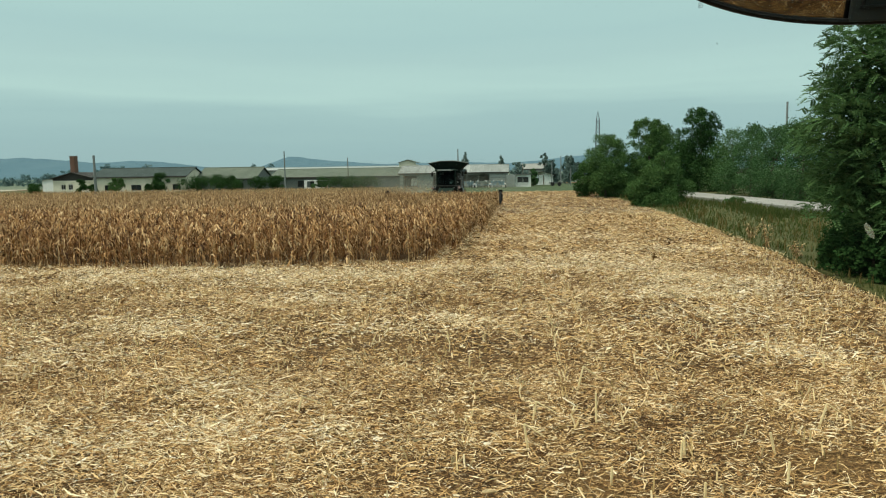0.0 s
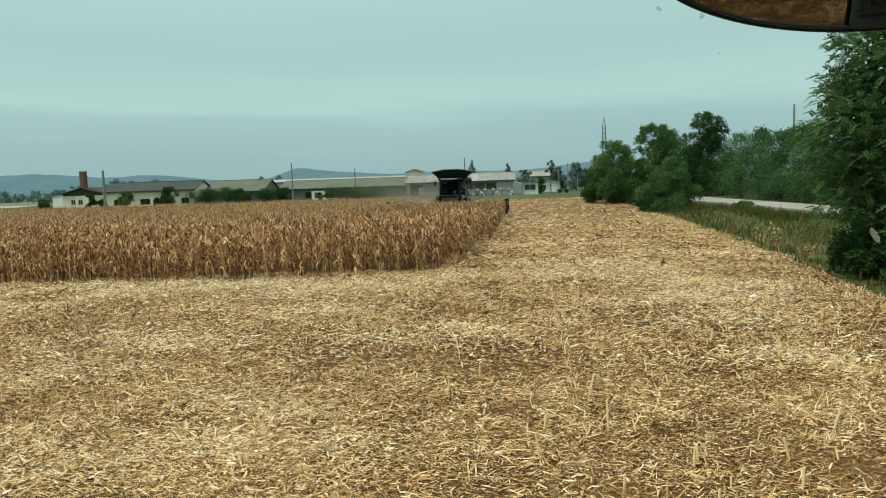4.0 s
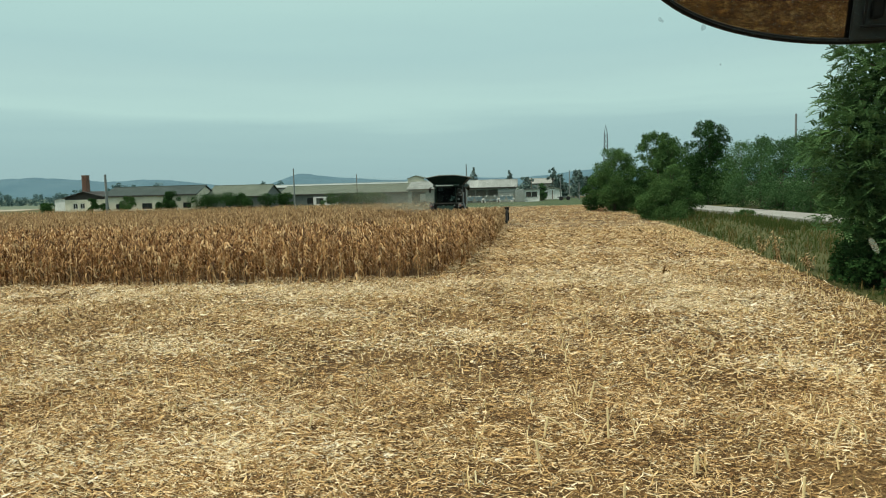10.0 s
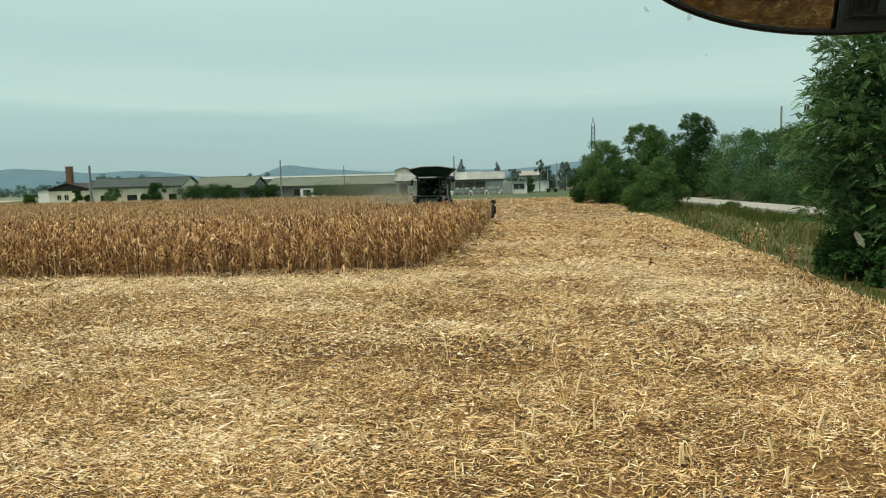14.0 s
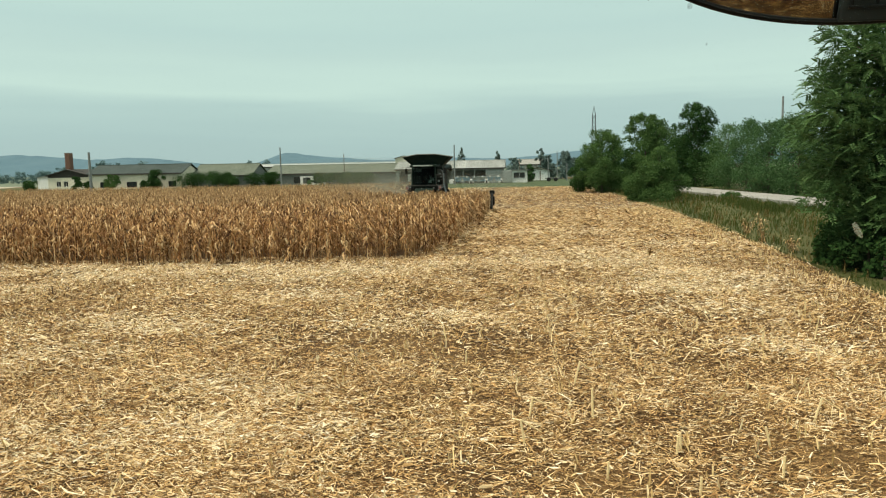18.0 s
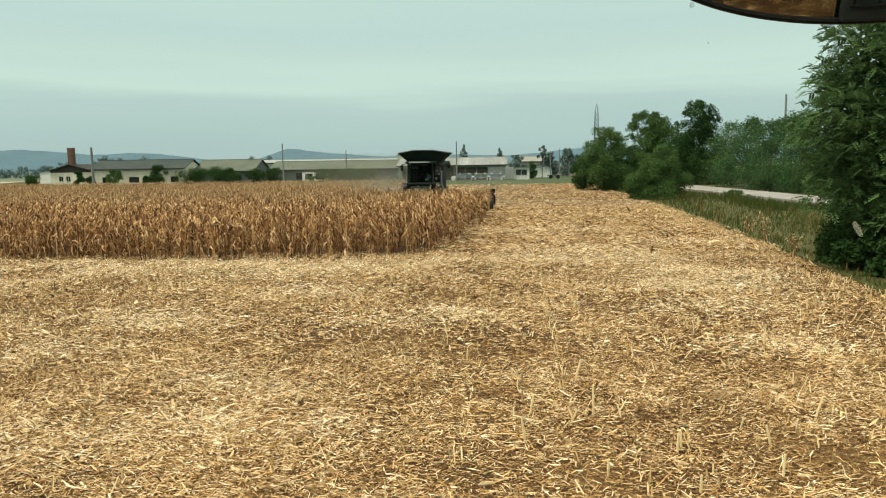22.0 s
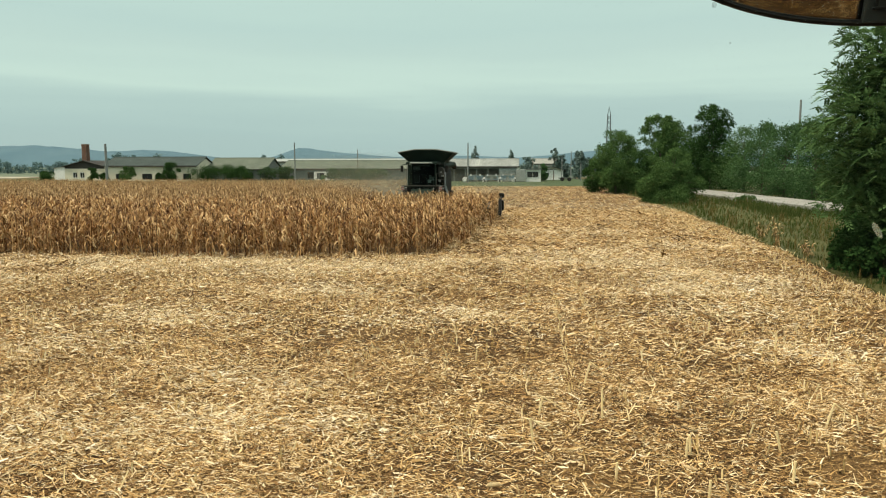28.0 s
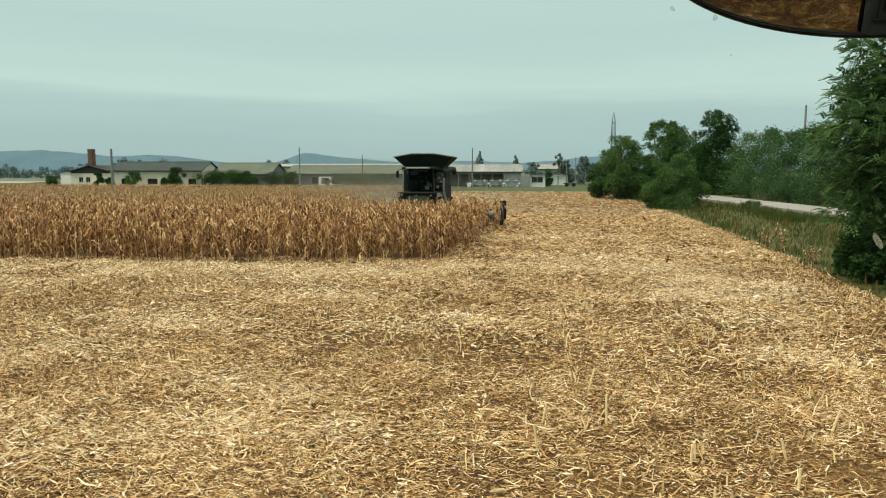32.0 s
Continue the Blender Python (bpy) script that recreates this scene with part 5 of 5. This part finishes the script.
def hill_line(x):
    """Skyline of the far hills, in metres, at 3 km."""
    return np.interp(x, [-6000, -3200, -2700, -2430, -2215, -2000, -1873, -1780, -1684, -1560, -1446, -1300, -1160, -1080, -1030, -981, -930, -860, -780, -690, -583, -430, -268, -150, -32, 100, 222, 330, 480, 700, 6000],
                     [60, 90, 86, 94, 98, 82, 69, 72, 76, 68, 53, 34, 23, 48, 70, 82, 78, 66, 59, 52, 42, 44, 47, 42, 38, 48, 62, 66, 58, 50, 40])


hx = np.linspace(-6000, 6000, 420)
hy = np.array([2600, 2800, 3000, 3300, 3900])
gx, gy = np.meshgrid(hx, hy)
prof = np.array([0.0, 0.55, 1.0, 0.75, 0.0])[:, None]
hz = prof * hill_line(gx) * (1 + 0.012 * np.sin(gx * 0.05) + 0.01 * np.sin(gx * 0.13 + gy)) - 3 * (prof == 0)
ii = (np.arange(4)[:, None] * 420 + np.arange(419)).reshape(-1, 1)
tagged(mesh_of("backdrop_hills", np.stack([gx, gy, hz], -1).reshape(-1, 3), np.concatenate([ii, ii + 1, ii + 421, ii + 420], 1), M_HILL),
       "wooded hills on the horizon, tinted blue-grey for haze", "hills", kind="structure")

# ---- the combine harvester ----
combine = empty("combine_harvester", (-8.15, 54.0, 0))
tagged(combine, "black combine harvester with an opened grain tank and wide maize header", "harvester")
part("hull", box(-1.3, 1.3, 0.6, 5.6, 1.3, 3.72, 0.15), M_PLASTIC, combine)
part("engine_cover", box(-1.4, 1.4, 2.6, 6.0, 3.75, 3.98, 0.08), M_BLACKP, combine)


def tank_wall(pts):
    bm = slab(pts, 0.05, (0, 0, -1))
    return bm


RIM = {"fl": (-2.2, -1.4, 4.66), "fr": (2.2, -1.4, 4.66), "bl": (-2.2, 2.1, 4.66), "br": (2.2, 2.1, 4.66)}
FT = [(-0.85, -1.5, 4.88), (0.85, -1.5, 4.88)]
BT = [(-0.85, 2.2, 4.88), (0.85, 2.2, 4.88)]
BOT = {"fl": (-1.42, -0.7, 3.92), "fr": (1.42, -0.7, 3.92), "bl": (-1.42, 1.7, 3.92), "br": (1.42, 1.7, 3.92)}
for pts in ([BOT["fl"], (-0.55, -0.7, 3.92), FT[0], RIM["fl"]], [(-0.55, -0.7, 3.92), (0.55, -0.7, 3.92), FT[1], FT[0]], [(0.55, -0.7, 3.92), BOT["fr"], RIM["fr"], FT[1]],
            [BOT["bl"], RIM["bl"], BT[0], (-0.55, 1.7, 3.92)], [(-0.55, 1.7, 3.92), BT[0], BT[1], (0.55, 1.7, 3.92)], [(0.55, 1.7, 3.92), BT[1], RIM["br"], BOT["br"]],
            [BOT["fl"], RIM["fl"], RIM["bl"], BOT["bl"]], [BOT["fr"], BOT["br"], RIM["br"], RIM["fr"]]):
    part("tank_flap", tank_wall(pts), M_BLACKP, combine, "black folding grain tank flap")
loop = [RIM["fl"], FT[0], FT[1], RIM["fr"], RIM["br"], BT[1], BT[0], RIM["bl"]]
for p, q in zip(loop, loop[1:] + loop[:1]):
    part("rim_edge", tube(p, q, 0.05, sides=6), M_RIM_EDGE, combine, "dusty pale sheet edge")
part("tank_base", box(-1.4, 1.4, -0.65, 1.65, 3.7, 3.93, 0.03), M_BLACKP, combine)

# cab
cab = part("cab_frame", bmesh.new(), M_BLACKP, combine)
bm = bmesh.new()
for x, y in ((-1.15, -2.9), (1.0, -2.9), (-1.15, -0.9), (1.0, -0.9)):
    add_tube(bm, (x, y, 2.05), (x * 0.97, y + (0.12 if y < -2 else 0), 3.72), 0.06, sides=8)
add_box(bm, -1.2, 1.05, -2.98, -0.8, 1.92, 2.08, 0.03)
bm.to_mesh(cab.data)
bm.free()
part("windscreen", slab([(-1.09, -2.9, 2.1), (0.94, -2.9, 2.1), (0.92, -2.79, 3.7), (-1.06, -2.79, 3.7)], 0.02, (0, 1, 0)), M_CABGLASS, cab, "tinted curved windscreen")
for x in (-1.16, 1.0):
    part("side_window", slab([(x, -2.83, 2.12), (x, -0.97, 2.12), (x * 0.98, -0.97, 3.7), (x * 0.98, -2.74, 3.7)], 0.02, (1, 0, 0)), M_CABGLASS, cab)
part("cab_roof", box(-1.3, 1.15, -3.15, -0.7, 3.72, 3.92, 0.07), M_BLACKP, combine)
part("roof_visor", box(-0.98, 0.55, -3.24, -3.12, 3.76, 3.88, 0.03), M_PALE, combine, "pale grey roof visor")
for x in (-0.85, -0.5, 0.35, 0.7):
    part("work_light", box(x - 0.1, x + 0.1, -3.30, -3.24, 3.78, 3.86, 0.02), M_PALE, combine, "square work light")
part("rear_panel", box(-1.1, 0.95, -0.95, -0.88, 2.1, 3.7), M_PLASTIC, cab)
# pale colour stands for daylight seen through the rear window
part("daylight_plate", box(-1.05, -0.5, -1.02, -0.97, 3.28, 3.62), M_PALE, cab, "pale plate painted as daylight through the rear cab window")
part("door_strip", box(-1.235, -1.19, -2.95, -2.85, 2.1, 3.7), M_RIM_EDGE, cab, "dusty pale cab pillar trim")
part("console", box(0.15, 0.7, -2.2, -1.5, 2.1, 2.6, 0.04), M_WHEELRIM, cab)
part("steering_wheel", tube((0, -2.24, 2.74), (0, -2.18, 2.79), 0.2, sides=16), M_WHEELRIM, cab)
part("armrest", box(0.34, 0.46, -2.0, -1.4, 2.72, 2.84, 0.03), M_RIM_EDGE, cab, "dusty grey armrest")
part("passenger_seat", box(-0.95, -0.5, -1.6, -1.2, 2.2, 2.9, 0.05), M_WHEELRIM, cab)
part("roof_console", box(-0.7, 0.5, -2.6, -2.1, 3.55, 3.68, 0.03), M_RIM_EDGE, cab, "dusty grey roof console")
seat = part("seat", box(-0.3, 0.3, -1.75, -1.25, 2.35, 2.55, 0.05), M_PLASTIC, cab)
part("seat_back", box(-0.28, 0.28, -1.32, -1.18, 2.5, 3.2, 0.05), M_PLASTIC, seat)
part("steering_column", tube((0, -2.45, 2.1), (0, -2.2, 2.75), 0.05), M_PLASTIC, cab)
part("monitor", box(0.42, 0.78, -2.35, -2.28, 2.45, 2.75, 0.02), M_PALE, cab, "pale control monitor")
part("document_box", box(0.35, 0.62, -2.76, -2.6, 2.28, 2.5, 0.02), M_WHITE, cab, "white panel behind the glass")
# platform, ladder, lamps and boards
part("platform", box(-1.6, 1.75, -3.1, -2.0, 2.0, 2.08, 0.02), M_WHEELRIM, combine, "dusty grey front platform")
part("apron", box(-1.2, 1.2, -2.8, -2.2, 1.35, 1.97, 0.05), M_PLASTIC, combine)
for x, z in ((-1.3, 1.9), (-0.82, 1.72), (-0.25, 1.8), (0.28, 1.7), (0.86, 1.84), (1.3, 1.66), (1.62, 1.86)):
    part("hose_coupling", box(x - 0.05, x + 0.05, -3.14, -3.07, z - 0.05, z + 0.05, 0.02), M_PALE, combine, "pale metal hose coupling")
for x, z, h in ((1.2, 2.35, 0.2), (1.45, 2.75, 0.14), (1.3, 3.05, 0.1)):
    part("service_box", box(x - 0.08, x + 0.08, -2.2, -1.95, z, z + h, 0.02), M_RIM_EDGE, combine, "dusty grey service box beside the cab")
for x in (-1.1, -0.55, 0.0, 0.55, 1.1):
    part("hose_guard", box(x - 0.12, x + 0.12, -3.05, -2.9, 1.5, 1.95, 0.03), M_PLASTIC, combine)
for x in (-1.55, 1.42):
    bd = part("warning_board", box(x - 0.12, x + 0.12, -3.16, -3.11, 1.72, 2.02, 0.01), M_PALE, combine, "red and white striped warning board")
    for k in range(2):
        part("stripe", box(x - 0.11, x + 0.11, -3.168, -3.162, 1.76 + k * 0.14, 1.82 + k * 0.14), M_RED, bd)
ladder = part("ladder", bmesh.new(), M_STEEL, combine, "steel access ladder")
bm = bmesh.new()
for y in (-2.9, -2.35):
    add_tube(bm, (1.72, y, 3.1), (1.72, y, 2.05), 0.04, sides=6)
    add_tube(bm, (1.72, y, 2.05), (2.15, y, 0.75), 0.045, sides=6)
for k in range(5):
    z = 0.85 + k * 0.27
    x = 2.15 - 0.43 * (z - 0.75) / 1.3
    add_box(bm, x - 0.08, x + 0.08, -2.9, -2.35, z, z + 0.03)
bm.to_mesh(ladder.data)
bm.free()
rail = part("handrail", bmesh.new(), M_WHEELRIM, combine)
bm = bmesh.new()
add_tube(bm, (1.1, -3.05, 3.0), (1.7, -3.05, 3.0), 0.025, sides=6)
add_tube(bm, (1.1, -3.05, 2.1), (1.1, -3.05, 3.0), 0.025, sides=6)
add_tube(bm, (1.7, -3.05, 2.1), (1.7, -3.05, 3.0), 0.025, sides=6)
add_tube(bm, (1.1, -3.05, 2.55), (1.7, -3.05, 2.55), 0.02, sides=6)
bm.to_mesh(rail.data)
bm.free()
for x, s in ((-1.62, -1), (1.85, 1)):
    mir = part("wing_mirror", box(x - 0.11, x + 0.11, -3.05, -2.95, 3.12, 3.62, 0.04), M_PLASTIC, combine, "black wing mirror")
    part("mirror_arm", tube((x, -2.98, 3.66), (s * 1.05, -2.9, 3.76), 0.025, sides=6), M_PLASTIC, mir)
# drum and unloading auger beside the cab
part("dust_drum", tube((1.05, -1.2, 3.1), (1.05, 0.2, 3.1), 0.42, sides=20), M_WHEELRIM, combine, "grey round air intake drum")
aug = part("unloading_auger", tube((1.2, -0.2, 3.5), (1.4, 6.5, 3.75), 0.22, sides=14), M_BLACKP, combine)
part("spout", tube((1.4, 6.5, 3.75), (1.45, 7.0, 3.45), 0.24, 0.2, 12), M_RUBBER, aug)
part("feeder_house", slab([(-0.8, -6.2, 0.5), (-0.8, -2.2, 1.0), (-0.8, -2.2, 1.95), (-0.8, -6.2, 1.25)], 1.6, (1, 0, 0)), M_BLACKP, combine)
part("chassis", box(-0.9, 0.9, -2.0, 6.0, 0.8, 1.35, 0.05), M_PLASTIC, combine)
part("straw_chopper", box(-1.2, 1.2, 6.0, 6.8, 0.9, 2.4, 0.1), M_BLACKP, combine)
# wheels
WHEELS = []


def wheel(x, y, r, w):
    hub = new("wheel", None)
    bm = bmesh.new()
    add_tube(bm, (-w / 2, 0, 0), (w / 2, 0, 0), r * 0.94, sides=28)
    for k in range(18):
        a = k / 18 * 2 * math.pi
        add_box(bm, -w / 2, w / 2, -0.05, 0.05, r * 0.9, r, 0.0, Matrix.Rotation(a, 4, "X"))
    bpy.data.objects.remove(hub)
    t = part("wheel", bm, M_RUBBER, combine, "black lugged tyre")
    t.matrix_basis = pose(x, y, r)
    part("rim", tube((-w / 2 - 0.02, 0, 0), (w / 2 + 0.02, 0, 0), r * 0.5, sides=16), M_WHEELRIM, t)
    WHEELS.append((t, x, y, r))


for sx in (-1.35, 1.35):
    wheel(sx, -1.4, 0.98, 0.75)
    wheel(sx * 0.95, 5.0, 0.72, 0.5)

# maize header: frame, auger trough, snouts and end dividers
header = part("header", bmesh.new(), M_BLACKP, combine, "wide black maize header")
bm = bmesh.new()
add_box(bm, -5.85, 5.85, -6.45, -6.25, 0.35, 0.95, 0.03)
add_box(bm, -5.85, 5.85, -7.3, -6.45, 0.30, 0.42, 0.02)
add_tube(bm, (-5.85, -6.4, 0.98), (5.85, -6.4, 0.98), 0.09, sides=8)
bm.to_mesh(header.data)
bm.free()
part("header_auger", tube((-5.6, -6.8, 0.75), (5.6, -6.8, 0.75), 0.22, sides=14), M_STEEL, header)
bm = bmesh.new()
sn = [bm.verts.new(p) for p in ((-0.3, 0, 0.35), (0.3, 0, 0.35), (0.26, 0, 0.75), (-0.26, 0, 0.75), (-0.24, -0.9, 0.25), (0.24, -0.9, 0.25), (0.2, -0.9, 0.62), (-0.2, -0.9, 0.62), (0, -1.7, 0.12))]
for f in ((3, 2, 1, 0), (0, 1, 5, 4), (1, 2, 6, 5), (2, 3, 7, 6), (3, 0, 4, 7), (4, 5, 8), (5, 6, 8), (6, 7, 8), (7, 4, 8)):
    bm.faces.new([sn[i] for i in f])
snout_me = bpy.data.meshes.new("snout")
bm.to_mesh(snout_me)
bm.free()
snout_me.materials.append(M_BLACKP)
for k in range(1, 14):
    shared("snout", snout_me, header, pose(-5.25 + k * 0.75, -7.3, 0))
for s in (-1, 1):
    dv = part("end_divider", slab([(s * 6.3, -8.4, 0.15), (s * 6.3, -6.2, 0.35), (s * 6.3, -6.1, 1.6), (s * 6.3, -6.9, 1.3), (s * 6.3, -8.2, 0.45)], 0.25, (-s, 0, 0)), M_PLASTIC, header, "tall black end divider")
    part("end_cap", box(s * 6.22 - 0.2, s * 6.22 + 0.2, -6.9, -6.2, 0.4, 1.15, 0.08), M_PLASTIC, dv)
    part("marker_lamp", box(s * 6.2 - 0.22, s * 6.2 + 0.22, -6.5, -6.25, 1.3, 1.64, 0.08), M_PLASTIC, dv, "black marker lamp housing")

# ---- dust blown up round the harvester ----
DUST = []


def dust_puff(x, y, z, w, h, cover):
    """A thin veil of dust: a bowed sheet that fades out towards its edge."""
    bm = bmesh.new()
    bmesh.ops.create_grid(bm, x_segments=14, y_segments=8, size=1.0)
    for v in bm.verts:
        v.co.z = 0.25 * (v.co.x ** 2 + v.co.y ** 2)
    m = bpy.data.materials.new("dust_veil")
    m.use_nodes = True
    n, l = m.node_tree.nodes, m.node_tree.links
    co, g = n.new("ShaderNodeTexCoord"), n.new("ShaderNodeTexGradient")
    g.gradient_type = "SPHERICAL"
    nz, mul, mul2 = n.new("ShaderNodeTexNoise"), n.new("ShaderNodeMath"), n.new("ShaderNodeMath")
    nz.inputs["Scale"].default_value, nz.inputs["Detail"].default_value = 2.2, 4
    mul.operation = mul2.operation = "MULTIPLY"
    mul2.inputs[1].default_value = cover * 2.6
    l.new(co.outputs["Object"], g.inputs[0])
    l.new(co.outputs["Object"], nz.inputs["Vector"])
    l.new(g.outputs["Fac"], mul.inputs[0])
    l.new(nz.outputs[0], mul.inputs[1])
    l.new(mul.outputs[0], mul2.inputs[0])
    t, d, ms = n.new("ShaderNodeBsdfTransparent"), n.new("ShaderNodeBsdfDiffuse"), n.new("ShaderNodeMixShader")
    d.inputs[0].default_value = (0.41, 0.41, 0.33, 1)
    l.new(mul2.outputs[0], ms.inputs[0])
    l.new(t.outputs[0], ms.inputs[1])
    l.new(d.outputs[0], ms.inputs[2])
    l.new(ms.outputs[0], n["Material Output"].inputs[0])
    ob = part("dust_cloud", bm, m, None)
    tagged(ob, "thin tan dust drifting round the harvester", "dust", kind="stuff")
    ob.visible_shadow = False
    base = pose(x, y, z, 90, 0, 0) @ Matrix.Diagonal((w, h, 1, 1))
    ob.matrix_basis = base
    ob.scale = (w, h, 1)
    DUST.append((ob, x, y, z))


dust_puff(-5.0, 9.0, 2.6, 9.0, 2.6, 0.20)
dust_puff(-11.0, 13.0, 2.8, 9.0, 2.4, 0.13)
dust_puff(4.5, 7.0, 1.9, 6.0, 1.6, 0.24)
dust_puff(-3.6, 2.6, 1.5, 4.2, 1.7, 0.50)

# ---- rear-view mirror and the window by the camera ----
wing = empty("rear_view_mirror")
wing.matrix_basis = pose(0.45, 1.0, 3.902, 15, 0, 0)
tagged(wing, "large oval rear-view mirror in a dark rim, reflecting stubble", "mirror")
OVAL = [(0.30 * math.cos(k / 96 * 2 * math.pi), 0.129 * math.sin(k / 96 * 2 * math.pi)) for k in range(96)]
part("mirror_glass", slab([(x, 0, z) for x, z in OVAL], 0.006, (0, 1, 0)), M_MIRROR, wing, "mirror glass")
bm = bmesh.new()
ring = []
for k, (x, z) in enumerate(OVAL):
    n = Vector((x / 0.09, 0, z / 0.0166)).normalized()
    ring.append([bm.verts.new(Vector((x, 0, z)) + n * (0.0045 * math.cos(a) - 0.0035) + Vector((0, 0.008 * math.sin(a) - 0.002, 0))) for a in [j / 8 * 2 * math.pi for j in range(8)]])
for k in range(96):
    for j in range(8):
        bm.faces.new((ring[k][j], ring[(k + 1) % 96][j], ring[(k + 1) % 96][(j + 1) % 8], ring[k][(j + 1) % 8]))
bmesh.ops.recalc_face_normals(bm, faces=bm.faces[:])
part("rim", bm, M_PLASTIC, wing, "matt black rim")
part("shell", slab([(x * 0.98, 0.008, z * 0.98) for x, z in OVAL], 0.05, (0, 1, 0)), M_PLASTIC, wing)
# Added plate before the glass imitates the cab side's reflection
br = part("reflected_panel", box(-0.022, 0.2, -0.012, -0.003, -0.1255, 0.1, 0.003), M_REFLECTED, wing, "dark grey slotted plate standing for the cab side's reflection")
part("reflected_ridge", box(-0.014, 0.2, -0.017, -0.013, -0.1085, -0.105, 0.001), M_PLASTIC, br)
part("reflected_ridge", box(-0.011, -0.008, -0.017, -0.013, -0.104, 0.1, 0.001), M_PLASTIC, br)
part("reflected_ridge", box(0.020, 0.023, -0.017, -0.013, -0.104, 0.1, 0.001), M_PLASTIC, br)
for z in (-0.085, -0.053, -0.021):
    part("slot", box(-0.002, 0.013, -0.016, -0.0125, z - 0.012, z + 0.012, 0.004), M_PLASTIC, br)
part("arm", tube((0.05, 0.03, 0.05), (0.3, 0.05, 0.5), 0.015), M_PLASTIC, wing)

windscreen = empty("cab_window", (0, 0.97, 2.6))
tagged(windscreen, "clear cab window with dried splashes and specks", "window")
pane = part("pane", box(-1.1, 1.1, 0, 0.004, 0, 2.1), M_CLEAR, windscreen, "clear glass pane")
pane.visible_shadow = False


def splash(name, x, z, w, h, turn, mat, label):
    bm = bmesh.new()
    bmesh.ops.create_circle(bm, cap_ends=True, segments=20, radius=1.0)
    r = random.Random(int(x * 1e4))
    for v in bm.verts:
        v.co *= 1 + 0.12 * (r.random() - 0.5)
    ob = part(name, bm, mat, windscreen, label)
    ob.matrix_basis = pose(x, -0.001, z - 2.6, 90, 0, 0) @ pose(0, 0, 0, 0, 0, turn) @ Matrix.Diagonal((w, h, 1, 1))
    ob.visible_shadow = False


splash("splash", 0.4405, 3.5105, 0.004, 0.0115, 30, M_SMUDGE, "pale dried splash")
for x, z, w in ((0.2279, 3.7960, 0.0030), (0.2262, 3.7938, 0.0018), (0.1735, 3.8085, 0.0026), (0.2490, 3.7480, 0.0012), (0.1762, 3.8062, 0.0015)):
    splash("speck", x, z, w, w * 1.3, 20, M_FLY, "small dark speck")


def motions():
    """The harvester drives towards the camera and cuts the strips of maize before it."""
    walk(combine, [(t, pose(-8.15, 83.43 - SPEED * t, 0)) for t in (0, 8, 16, 24, 32)])
    for ob, x, y, z in DUST:
        walk(ob, [(t, pose(-8.15 + x, 83.43 - SPEED * t + y, z, 90, 0, 0)) for t in (0, 16, 32)])
    for ob, x, y, r in WHEELS:
        walk(ob, [(t, pose(x, y, r, math.degrees(SPEED * t / r))) for t in range(0, 33)])
    for ob, y0 in CORN_STRIPS:
        start = max(0.05, (HEADER_START - y0 - 0.8) / SPEED)
        end = (HEADER_START - y0 + 0.1) / SPEED
        rows = [(0, pose(0, 0, 0)), (start, pose(0, 0, 0)), (min(end, 31.9), pose(0, 0, -2.6 * min(1, (31.9 - start) / (end - start))))]
        walk(ob, rows + [(32, rows[-1][1])])


motions()
